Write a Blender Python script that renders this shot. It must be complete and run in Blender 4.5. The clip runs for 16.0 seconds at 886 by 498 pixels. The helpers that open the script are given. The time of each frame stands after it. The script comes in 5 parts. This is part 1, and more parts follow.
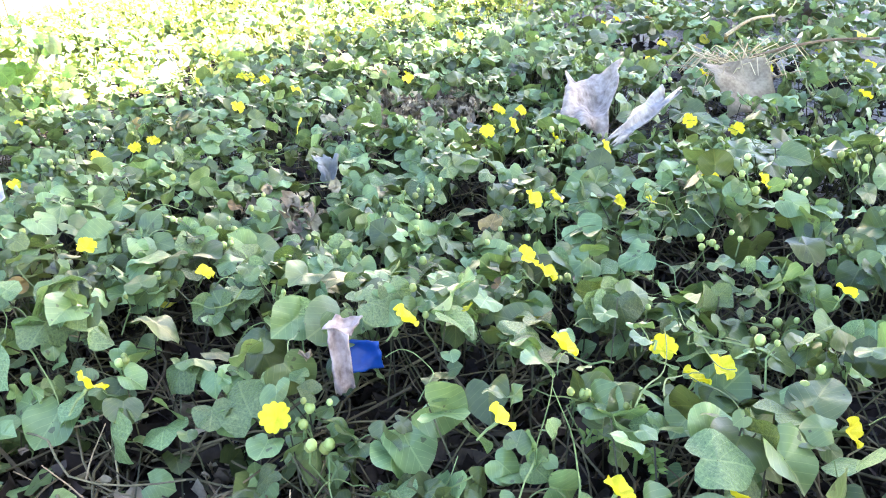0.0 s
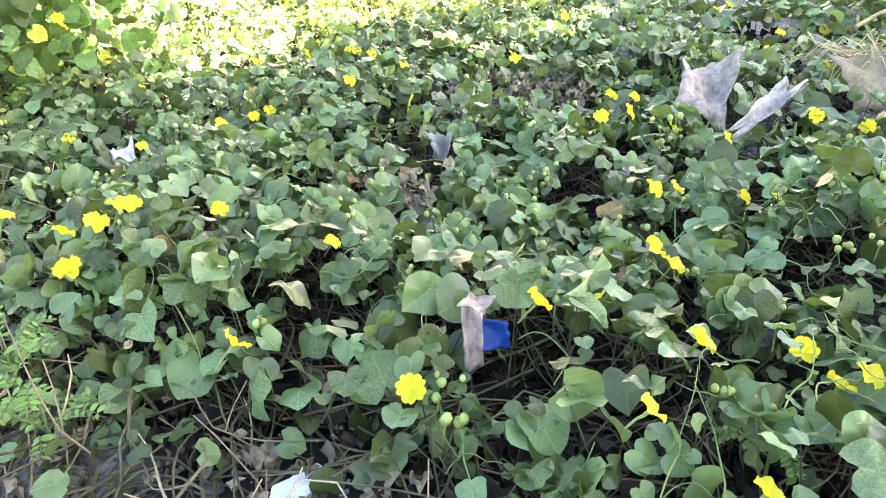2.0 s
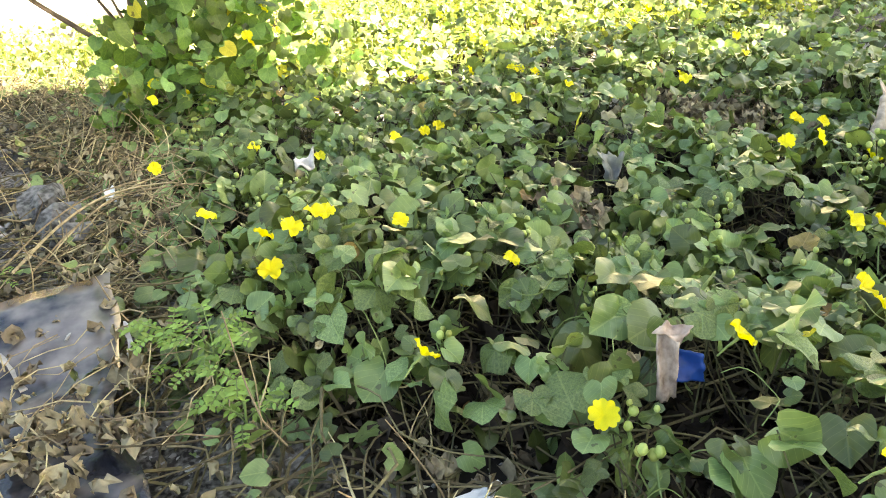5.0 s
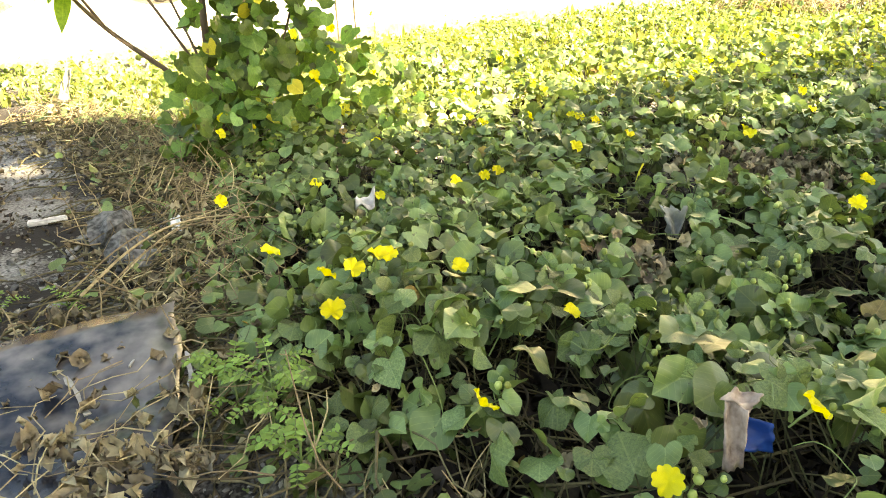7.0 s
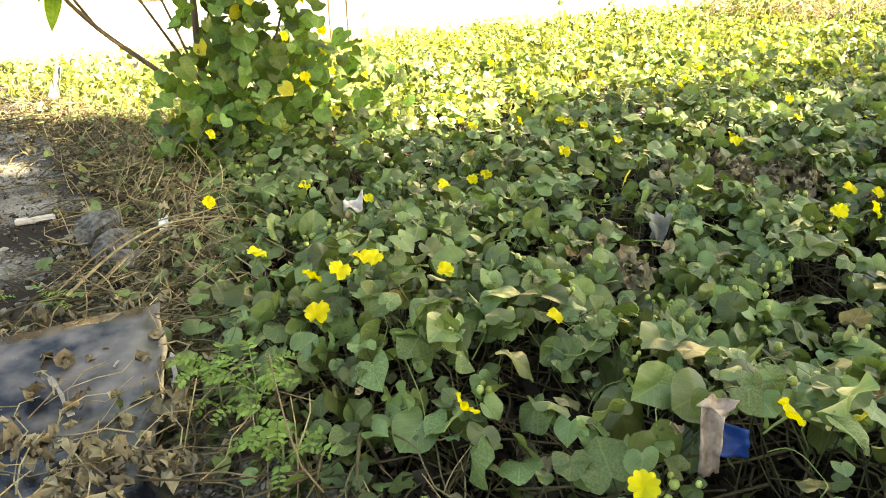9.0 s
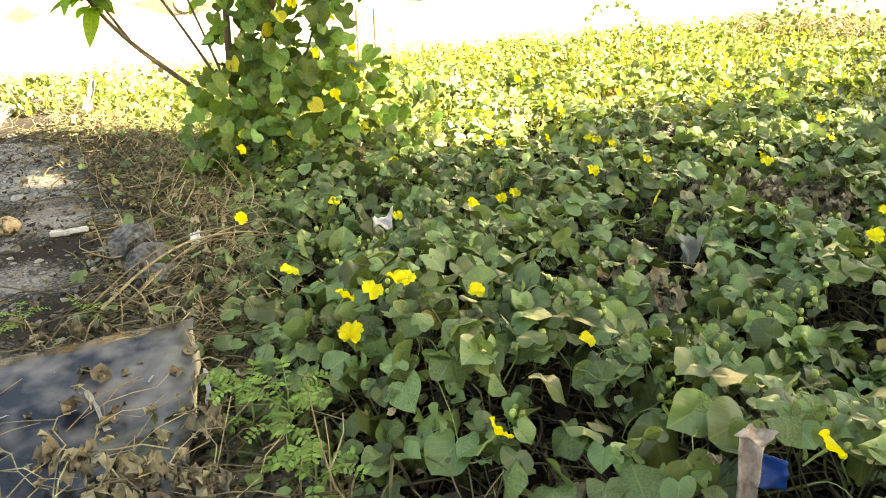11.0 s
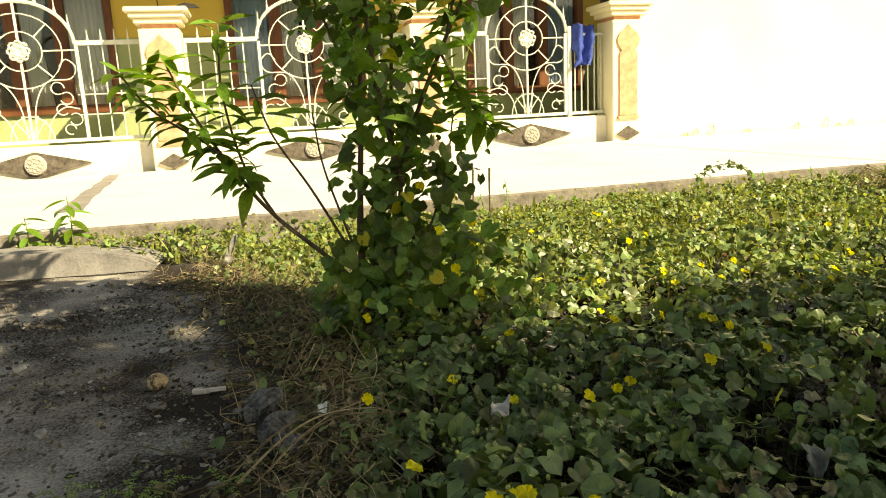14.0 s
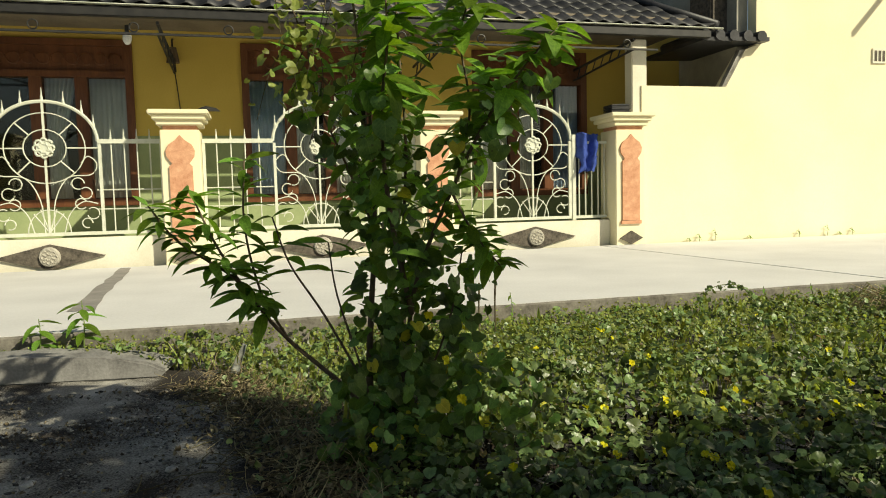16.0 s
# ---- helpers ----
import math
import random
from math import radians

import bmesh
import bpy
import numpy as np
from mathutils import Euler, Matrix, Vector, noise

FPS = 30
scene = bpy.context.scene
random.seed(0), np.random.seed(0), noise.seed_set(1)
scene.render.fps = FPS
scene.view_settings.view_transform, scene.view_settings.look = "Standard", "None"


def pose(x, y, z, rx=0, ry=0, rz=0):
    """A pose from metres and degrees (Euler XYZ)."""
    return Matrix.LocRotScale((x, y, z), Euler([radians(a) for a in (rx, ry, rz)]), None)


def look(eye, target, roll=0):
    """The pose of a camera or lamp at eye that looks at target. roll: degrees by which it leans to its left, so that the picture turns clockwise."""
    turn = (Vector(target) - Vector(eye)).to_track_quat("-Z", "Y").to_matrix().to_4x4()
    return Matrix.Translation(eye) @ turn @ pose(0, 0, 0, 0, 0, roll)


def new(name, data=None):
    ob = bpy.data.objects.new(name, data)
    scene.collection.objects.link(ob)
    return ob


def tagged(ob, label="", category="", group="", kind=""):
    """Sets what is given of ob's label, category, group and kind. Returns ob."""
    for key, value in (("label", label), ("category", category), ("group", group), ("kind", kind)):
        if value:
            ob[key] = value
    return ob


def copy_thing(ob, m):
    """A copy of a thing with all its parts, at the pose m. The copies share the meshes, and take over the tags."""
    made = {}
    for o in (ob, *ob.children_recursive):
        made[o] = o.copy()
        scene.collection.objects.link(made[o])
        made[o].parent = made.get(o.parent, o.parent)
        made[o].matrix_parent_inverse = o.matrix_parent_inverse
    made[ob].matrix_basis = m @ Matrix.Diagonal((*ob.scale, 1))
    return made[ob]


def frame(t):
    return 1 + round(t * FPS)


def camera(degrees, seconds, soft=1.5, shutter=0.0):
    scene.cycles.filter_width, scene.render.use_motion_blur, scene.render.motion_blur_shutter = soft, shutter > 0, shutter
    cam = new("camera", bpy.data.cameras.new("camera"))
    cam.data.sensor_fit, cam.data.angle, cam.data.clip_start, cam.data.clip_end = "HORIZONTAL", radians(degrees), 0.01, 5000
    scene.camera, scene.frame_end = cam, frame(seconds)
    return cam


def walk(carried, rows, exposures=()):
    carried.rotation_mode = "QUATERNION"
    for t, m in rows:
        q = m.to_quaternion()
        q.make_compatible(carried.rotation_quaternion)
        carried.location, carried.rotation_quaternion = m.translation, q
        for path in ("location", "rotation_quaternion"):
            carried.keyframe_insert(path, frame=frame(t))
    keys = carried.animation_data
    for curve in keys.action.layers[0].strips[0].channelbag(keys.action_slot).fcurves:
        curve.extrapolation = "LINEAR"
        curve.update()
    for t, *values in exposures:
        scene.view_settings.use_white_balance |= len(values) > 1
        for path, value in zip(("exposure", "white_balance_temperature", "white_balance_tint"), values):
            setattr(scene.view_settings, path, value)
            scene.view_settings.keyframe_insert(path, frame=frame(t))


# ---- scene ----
cam = camera(63.9, 16.0, soft=1.0)
PATH = [
    (0, (-0.585, -0.938, 0.345), (0.504, 0.475, -0.559), -3.7),
    (0.5, (-0.604, -0.929, 0.347), (0.424, 0.512, -0.585), -3.0),
    (1, (-0.626, -0.912, 0.345), (0.331, 0.539, -0.644), -2.5),
    (1.5, (-0.637, -0.905, 0.349), (0.287, 0.574, -0.63), -2.7),
    (2, (-0.64, -0.903, 0.353), (0.278, 0.601, -0.593), -2.9),
    (2.5, (-0.652, -0.898, 0.358), (0.234, 0.652, -0.544), -3.1),
    (3, (-0.659, -0.893, 0.354), (0.184, 0.673, -0.56), -3.5),
    (3.5, (-0.672, -0.883, 0.351), (0.089, 0.729, -0.555), -4.3),
    (4, (-0.688, -0.873, 0.356), (-0.019, 0.787, -0.535), -4.8),
    (4.2, (-0.691, -0.872, 0.359), (-0.05, 0.797, -0.538), -5.0),
    (6.3, (-0.7, -0.864, 0.355), (-0.117, 0.858, -0.478), -3.9),
    (6.5, (-0.703, -0.862, 0.359), (-0.135, 0.871, -0.46), -3.6),
    (7, (-0.712, -0.86, 0.37), (-0.192, 0.905, -0.413), -3.3),
    (7.5, (-0.713, -0.863, 0.377), (-0.217, 0.91, -0.403), -2.7),
    (8, (-0.712, -0.864, 0.378), (-0.21, 0.903, -0.412), -3.0),
    (8.5, (-0.707, -0.865, 0.379), (-0.177, 0.901, -0.395), -2.7),
    (8.7, (-0.705, -0.868, 0.375), (-0.159, 0.891, -0.406), -2.4),
    (10.8, (-0.717, -0.861, 0.388), (-0.226, 0.927, -0.363), -2.4),
    (11, (-0.719, -0.862, 0.388), (-0.226, 0.927, -0.359), -2.3),
    (11.5, (-0.725, -0.857, 0.385), (-0.337, 0.943, -0.397), -3.1),
    (12, (-0.735, -0.85, 0.398), (-0.34, 0.976, -0.316), -2.1),
    (12.5, (-0.736, -0.862, 0.437), (-0.401, 1.011, -0.177), -1.9),
    (13, (-0.737, -0.875, 0.468), (-0.399, 1.024, -0.06), -2.7),
    (13.5, (-0.746, -0.881, 0.485), (-0.444, 1.035, -0.004), -1.5),
    (14, (-0.748, -0.89, 0.523), (-0.503, 1.055, 0.126), -2.8),
    (14.5, (-0.753, -0.905, 0.564), (-0.501, 1.05, 0.224), -3.1),
    (15, (-0.756, -0.914, 0.587), (-0.539, 1.053, 0.301), -3.0),
    (15.4, (-0.747, -0.939, 0.613), (-0.512, 1.034, 0.386), -1.9),
    (15.5, (-0.759, -0.928, 0.621), (-0.519, 1.045, 0.392), -1.1),
    (16, (-0.763, -0.945, 0.647), (-0.516, 1.034, 0.499), -1.4),
]
EXPOSURES = [(0, 4.42, 5900, 24), (3, 4.09, 6900, 17), (4.2, 3.90, 7600, 12), (6.5, 3.58, 9000, 8), (8.5, 3.38, 9300, 7), (11, 3.38, 9500, 7), (12, 3.08, 9600, 7), (12.5, 2.6, 9700, 7), (13, 1.98, 9700, 6), (13.5, 1.64, 9600, 5), (14, 1.26, 9600, 4), (15, 0.58, 8000, 2), (16, 0.23, 7300, 0)]
walk(cam, [(t, look(eye, target, roll)) for t, eye, target, roll in PATH], EXPOSURES)

# ---- sky and sun ----
SUN_EL, SUN_AZ = radians(36), radians(130)
sun_way = Vector((math.sin(SUN_AZ) * math.cos(SUN_EL), math.cos(SUN_AZ) * math.cos(SUN_EL), math.sin(SUN_EL)))
world = bpy.data.worlds.new("sky")
scene.world = world
world.use_nodes = True
wn = world.node_tree.nodes
sky = wn.new("ShaderNodeTexSky")
sky.sky_type = "NISHITA"
sky.sun_disc = False
sky.sun_elevation, sky.sun_rotation = SUN_EL, SUN_AZ
sky.dust_density = 2.0
world.node_tree.links.new(sky.outputs[0], wn["Background"].inputs[0])
wn["Background"].inputs[1].default_value = 0.058
lamp = bpy.data.lights.new("sun", "SUN")
lamp.energy, lamp.angle, lamp.color = 4.4, radians(0.53), (1.0, 0.93, 0.80)
sun = new("sun", lamp)
sun.matrix_world = look(sun_way * 30, (0, 0, 0))

rng = np.random.default_rng(7)


# ---- materials ----
def mat(name, dark, light, scale=8.0, rough=0.75, bump=0.25, fine=60.0, metal=0.0, trans=0.0, rand=0.0, stretch=(1, 1, 1), spec=0.4, veins=False, ramp=(0.32, 0.68)):
    """Two-scale noise colour, fine relief; rand: how far single pieces differ; trans: share of light let through."""
    m = bpy.data.materials.new(name)
    m.use_nodes = True
    n, k = m.node_tree.nodes, m.node_tree.links.new
    b = n["Principled BSDF"]
    co = n.new("ShaderNodeTexCoord")
    mp = n.new("ShaderNodeMapping")
    mp.inputs["Scale"].default_value = stretch
    k(co.outputs["Object"], mp.inputs["Vector"])
    n1 = n.new("ShaderNodeTexNoise")
    n1.inputs["Scale"].default_value, n1.inputs["Detail"].default_value = scale, 5
    n2 = n.new("ShaderNodeTexNoise")
    n2.inputs["Scale"].default_value, n2.inputs["Detail"].default_value = fine, 4
    k(mp.outputs[0], n1.inputs["Vector"])
    k(mp.outputs[0], n2.inputs["Vector"])
    r = n.new("ShaderNodeValToRGB")
    r.color_ramp.elements[0].position, r.color_ramp.elements[1].position = ramp
    r.color_ramp.elements[0].color, r.color_ramp.elements[1].color = (*dark, 1), (*light, 1)
    add = n.new("ShaderNodeMath")
    add.operation = "MULTIPLY_ADD"
    add.inputs[1].default_value, add.inputs[2].default_value = 0.35, 0.0
    k(n2.outputs[0], add.inputs[0])
    mix = n.new("ShaderNodeMath")
    mix.operation = "MULTIPLY_ADD"
    mix.inputs[1].default_value = 0.65
    k(n1.outputs[0], mix.inputs[0])
    k(add.outputs[0], mix.inputs[2])
    k(mix.outputs[0], r.inputs[0])
    colour = r.outputs[0]
    if veins:
        uv = n.new("ShaderNodeSeparateXYZ")
        k(co.outputs["UV"], uv.inputs[0])

        def calc(op, a, c, d=None):
            q = n.new("ShaderNodeMath")
            q.operation = op
            for i, v in enumerate((a, c, d)):
                if v is None:
                    continue
                if isinstance(v, (int, float)):
                    q.inputs[i].default_value = v
                else:
                    k(v, q.inputs[i])
            return q.outputs[0]

        off = calc("ABSOLUTE", calc("SUBTRACT", uv.outputs[0], 0.5), 0)
        mid = calc("LESS_THAN", off, 0.016)
        side = calc("LESS_THAN", calc("PINGPONG", calc("MULTIPLY_ADD", off, -1.1, uv.outputs[1]), 0.085), 0.006)
        both = calc("MULTIPLY", calc("MAXIMUM", mid, side), 0.22)
        vm = n.new("ShaderNodeMixRGB")
        vm.inputs[2].default_value = (light[0] * 1.9 + 0.03, light[1] * 1.6 + 0.03, light[2] * 1.6 + 0.02, 1)
        k(both, vm.inputs[0])
        k(colour, vm.inputs[1])
        colour = vm.outputs[0]
        # small brown blemishes and nibbled spots
        n3 = n.new("ShaderNodeTexNoise")
        n3.inputs["Scale"].default_value, n3.inputs["Detail"].default_value = 75, 2
        k(co.outputs["Object"], n3.inputs["Vector"])
        spot = calc("MULTIPLY", calc("GREATER_THAN", n3.outputs[0], 0.69), 0.65)
        sm = n.new("ShaderNodeMixRGB")
        sm.inputs[2].default_value = (0.045, 0.036, 0.018, 1)
        k(spot, sm.inputs[0])
        k(colour, sm.inputs[1])
        colour = sm.outputs[0]
    if rand:
        info, geo = n.new("ShaderNodeObjectInfo"), n.new("ShaderNodeNewGeometry")
        s = n.new("ShaderNodeMath")
        k(info.outputs["Random"], s.inputs[0])
        k(geo.outputs["Random Per Island"], s.inputs[1])
        f = n.new("ShaderNodeMath")
        f.operation = "FRACT"
        k(s.outputs[0], f.inputs[0])
        hs = n.new("ShaderNodeHueSaturation")
        for sock, lo, hi in (("Value", 1 - rand, 1 + rand), ("Hue", 0.5 - 0.035 * rand, 0.5 + 0.03 * rand), ("Saturation", 1 + 0.10 * rand, 1 - 0.12 * rand)):
            q = n.new("ShaderNodeMapRange")
            q.inputs["To Min"].default_value, q.inputs["To Max"].default_value = lo, hi
            k(f.outputs[0], q.inputs["Value"])
            k(q.outputs[0], hs.inputs[sock])
        k(colour, hs.inputs["Color"])
        colour = hs.outputs[0]
    k(colour, b.inputs["Base Color"])
    b.inputs["Roughness"].default_value, b.inputs["Metallic"].default_value = rough, metal
    b.inputs["Specular IOR Level"].default_value = spec
    if bump:
        bp = n.new("ShaderNodeBump")
        bp.inputs["Strength"].default_value, bp.inputs["Distance"].default_value = bump, 0.6 / fine
        k(mix.outputs[0], bp.inputs["Height"])
        k(bp.outputs[0], b.inputs["Normal"])
    if trans:
        t = n.new("ShaderNodeBsdfTranslucent")
        tm = n.new("ShaderNodeMixRGB")
        tm.blend_type = "MULTIPLY"
        tm.inputs[0].default_value = 1.0
        tm.inputs[2].default_value = (1.6, 1.6, 0.75, 1)
        k(colour, tm.inputs[1])
        k(tm.outputs[0], t.inputs["Color"])
        x = n.new("ShaderNodeMixShader")
        x.inputs[0].default_value = trans
        k(b.outputs[0], x.inputs[1])
        k(t.outputs[0], x.inputs[2])
        k(x.outputs[0], n["Material Output"].inputs["Surface"])
    return m


M_LEAF = mat("vine_leaf", (0.068, 0.114, 0.037), (0.192, 0.262, 0.086), 18, 0.38, 0.35, 48, trans=0.18, rand=0.60, spec=0.5, veins=True)
M_OLD = mat("ageing_leaf", (0.12, 0.085, 0.03), (0.32, 0.23, 0.07), 30, 0.6, 0.2, 160, trans=0.3, rand=0.4, veins=True)
M_YELLOW = mat("yellowed_leaf", (0.35, 0.34, 0.03), (0.60, 0.55, 0.06), 30, 0.6, 0.2, 160, trans=0.35, rand=0.3, veins=True)
# small leaf; the yellow of sunlit foliage is put into its colour
M_SUNLEAF = mat("sun_painted_leaf", (0.135, 0.175, 0.034), (0.33, 0.365, 0.095), 20, 0.5, 0.2, 120, trans=0.38, rand=0.5)
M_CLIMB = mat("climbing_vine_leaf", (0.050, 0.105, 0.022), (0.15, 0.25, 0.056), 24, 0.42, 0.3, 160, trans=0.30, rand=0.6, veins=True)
M_LANCE = mat("shrub_leaf", (0.075, 0.165, 0.016), (0.20, 0.34, 0.045), 14, 0.5, 0.2, 90, trans=0.45, rand=0.5, veins=True)
M_FERN = mat("fine_weed_leaf", (0.14, 0.24, 0.05), (0.28, 0.42, 0.10), 20, 0.6, 0.1, 90, trans=0.3, rand=0.3)
M_STEM = mat("vine_stem", (0.045, 0.038, 0.018), (0.16, 0.13, 0.06), 25, 0.8, 0.3, 200, rand=0.5)
M_GREENSTEM = mat("green_stem", (0.10, 0.15, 0.04), (0.22, 0.28, 0.09), 25, 0.6, 0.1, 200, rand=0.3)
M_BARK = mat("bark", (0.07, 0.05, 0.035), (0.20, 0.15, 0.10), 30, 0.9, 0.6, 140, stretch=(1, 1, 0.3))
M_DRY = mat("dry_straw", (0.14, 0.105, 0.05), (0.46, 0.37, 0.21), 20, 0.85, 0.3, 160, rand=0.5)
M_DEADLEAF = mat("dead_leaf", (0.12, 0.092, 0.055), (0.42, 0.35, 0.215), 25, 0.85, 0.4, 150, rand=0.5)
# rotting litter, its colour darkened to deepen the shade in leaf gaps
M_GAPLITTER = mat("rotting_litter", (0.008, 0.006, 0.004), (0.050, 0.034, 0.021), 30, 0.9, 0.5, 150, rand=0.6)
M_CRUMB = mat("crumbled_litter", (0.030, 0.023, 0.016), (0.15, 0.115, 0.075), 30, 0.9, 0.5, 150, rand=0.6)
M_STALK = mat("leaf_stalk", (0.030, 0.032, 0.012), (0.105, 0.10, 0.04), 25, 0.7, 0.1, 200, rand=0.5)
M_PETAL = mat("petal", (0.64, 0.57, 0.010), (0.82, 0.74, 0.03), 60, 0.5, 0.3, 200, trans=0.3, rand=0.12)
M_BUD = mat("bud", (0.22, 0.29, 0.06), (0.46, 0.52, 0.16), 60, 0.5, 0.1, 200, rand=0.35)
M_SOIL = mat("soil", (0.024, 0.019, 0.015), (0.46, 0.44, 0.40), 3.4, 0.95, 1.0, 150, ramp=(0.44, 0.67))
M_STONE = mat("stone_chip", (0.15, 0.146, 0.14), (0.43, 0.415, 0.39), 20, 0.9, 0.6, 120, rand=0.5)
M_GRIT = mat("mixed_grit", (0.04, 0.036, 0.03), (0.34, 0.325, 0.30), 20, 0.9, 0.6, 120, rand=0.85)
M_CONC = mat("old_concrete", (0.20, 0.195, 0.18), (0.40, 0.385, 0.35), 7, 0.9, 0.5, 70)
M_KERB = mat("weathered_kerb", (0.13, 0.125, 0.12), (0.34, 0.33, 0.315), 9, 0.9, 0.6, 80)
M_RAWEDGE = mat("darker_slab_edge", (0.09, 0.08, 0.07), (0.27, 0.25, 0.21), 14, 0.95, 0.7, 70)
M_RAWSTONE = mat("weathered_stone", (0.04, 0.04, 0.038), (0.27, 0.27, 0.265), 24, 0.9, 1.0, 110, ramp=(0.4, 0.64))
M_ROAD = mat("road_concrete", (0.55, 0.545, 0.54), (0.70, 0.695, 0.69), 1.3, 0.85, 0.25, 55)
M_STREAK = mat("darker_concrete", (0.20, 0.19, 0.18), (0.33, 0.31, 0.29), 6, 0.7, 0.25, 55)
# pale patches: dust, plus sky and house glare put into the colour
M_TARP = mat("black_plastic_sheet", (0.016, 0.019, 0.029), (0.32, 0.29, 0.265), 3.0, 0.20, 0.16, 24, spec=0.5, ramp=(0.46, 0.70))
M_TARPB = mat("faded_sheet_edge", (0.22, 0.20, 0.18), (0.5, 0.47, 0.42), 25, 0.7, 0.3, 90)
M_WALL = mat("yellow_plaster", (0.60, 0.43, 0.09), (0.70, 0.52, 0.13), 1.2, 0.85, 0.15, 60)
M_DADO = mat("olive_green_paint", (0.29, 0.36, 0.17), (0.40, 0.46, 0.24), 2, 0.8, 0.15, 60)
M_CREAM = mat("cream_plaster", (0.78, 0.71, 0.48), (0.87, 0.81, 0.59), 1.0, 0.85, 0.15, 60)
M_WHITEP = mat("whitewashed_plinth", (0.66, 0.62, 0.48), (0.82, 0.78, 0.66), 2.0, 0.85, 0.2, 60)
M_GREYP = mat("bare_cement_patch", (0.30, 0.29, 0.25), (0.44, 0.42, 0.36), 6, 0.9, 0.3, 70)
M_TERRA = mat("terracotta_relief", (0.46, 0.20, 0.11), (0.70, 0.40, 0.25), 16, 0.9, 0.5, 90)
M_CARVE = mat("dark_relief_stone", (0.035, 0.030, 0.025), (0.17, 0.145, 0.115), 18, 0.9, 0.8, 60)
M_ROSE = mat("pale_relief_stone", (0.28, 0.26, 0.22), (0.52, 0.49, 0.42), 40, 0.9, 0.8, 90)
M_IRON = mat("white_painted_iron", (0.52, 0.54, 0.44), (0.72, 0.73, 0.62), 12, 0.45, 0.15, 120)
M_BLACK = mat("black_painted_iron", (0.012, 0.012, 0.012), (0.035, 0.033, 0.03), 12, 0.5, 0.15, 120)
M_WOOD = mat("brown_varnished_wood", (0.09, 0.030, 0.012), (0.22, 0.085, 0.035), 6, 0.45, 0.3, 60, stretch=(1, 1, 0.15))
M_TILE = mat("dark_roof_tile", (0.007, 0.008, 0.010), (0.034, 0.034, 0.038), 8, 0.48, 0.3, 60, rand=0.5)
M_CURTAIN = mat("pale_curtain", (0.6, 0.6, 0.55), (0.8, 0.8, 0.74), 4, 0.9, 0.1, 60)
M_CURTAINB = mat("blue_curtain", (0.28, 0.40, 0.55), (0.45, 0.56, 0.70), 4, 0.9, 0.1, 60)
# lack of light indoors, put into a near-black colour
M_DARKROOM = mat("painted_room_dark", (0.03, 0.028, 0.025), (0.06, 0.055, 0.05), 2, 0.9, 0.0, 30)
M_CEIL = mat("eave_board", (0.16, 0.13, 0.10), (0.28, 0.24, 0.18), 3, 0.9, 0.2, 40)
M_BLUE = mat("blue_cloth", (0.015, 0.035, 0.20), (0.05, 0.10, 0.42), 14, 0.8, 0.3, 120)
M_BLUEPL = mat("blue_plastic", (0.004, 0.035, 0.18), (0.008, 0.07, 0.30), 30, 0.4, 0.1, 120)
M_RAG = mat("dirty_cloth", (0.17, 0.135, 0.10), (0.55, 0.48, 0.40), 60, 0.9, 0.6, 130, trans=0.1)
M_CARD = mat("weathered_cardboard", (0.16, 0.11, 0.085), (0.56, 0.45, 0.37), 70, 0.85, 0.4, 150)
M_PLASTIC = mat("clear_grey_plastic", (0.15, 0.155, 0.15), (0.40, 0.41, 0.39), 45, 0.35, 0.5, 80, trans=0.35)
M_WHITE = mat("white_foam", (0.62, 0.62, 0.60), (0.85, 0.85, 0.83), 60, 0.8, 0.6, 90)
M_PAPER = mat("soiled_paper", (0.40, 0.36, 0.33), (0.80, 0.77, 0.73), 70, 0.85, 0.6, 90)
M_FRUIT = mat("husk", (0.09, 0.055, 0.025), (0.58, 0.44, 0.26), 45, 0.85, 0.8, 150, ramp=(0.40, 0.56))
M_GLASS = bpy.data.materials.new("window_glass")
M_GLASS.use_nodes = True
g = M_GLASS.node_tree.nodes["Principled BSDF"]
g.inputs["Base Color"].default_value, g.inputs["Roughness"].default_value = (0.9, 0.95, 0.95, 1), 0.03
g.inputs["Transmission Weight"].default_value = 1.0


# ---- mesh helpers ----
def finish(name, bm, material, parent=None, label="", smooth=False):
    me = bpy.data.meshes.new(name)
    bmesh.ops.recalc_face_normals(bm, faces=bm.faces)
    bm.to_mesh(me)
    bm.free()
    me.materials.append(material)
    if smooth:
        me.shade_smooth()
    ob = new(name, me)
    ob.parent = parent
    return tagged(ob, label)


def part(name, bm, material, parent, label="", smooth=False):
    return finish(name, bm, material, parent, label, smooth)


def thing(name, label, category, at=(0, 0, 0), group="", kind=""):
    ob = new(name)
    ob.location = at
    ob.empty_display_size = 0.05
    return tagged(ob, label, category, group, kind)


def box(bm, x0, x1, y0, y1, z0, z1, bevel=0.0):
    made = bmesh.ops.create_cube(bm, size=1)["verts"]
    for v in made:
        v.co = Vector((x0 + (v.co.x + 0.5) * (x1 - x0), y0 + (v.co.y + 0.5) * (y1 - y0), z0 + (v.co.z + 0.5) * (z1 - z0)))
    if bevel:
        edges = list({e for v in made for e in v.link_edges})
        bmesh.ops.bevel(bm, geom=edges, offset=bevel, segments=2, affect="EDGES")
    return bm


def boxed(*a, bevel=0.0):
    return box(bmesh.new(), *a, bevel=bevel)


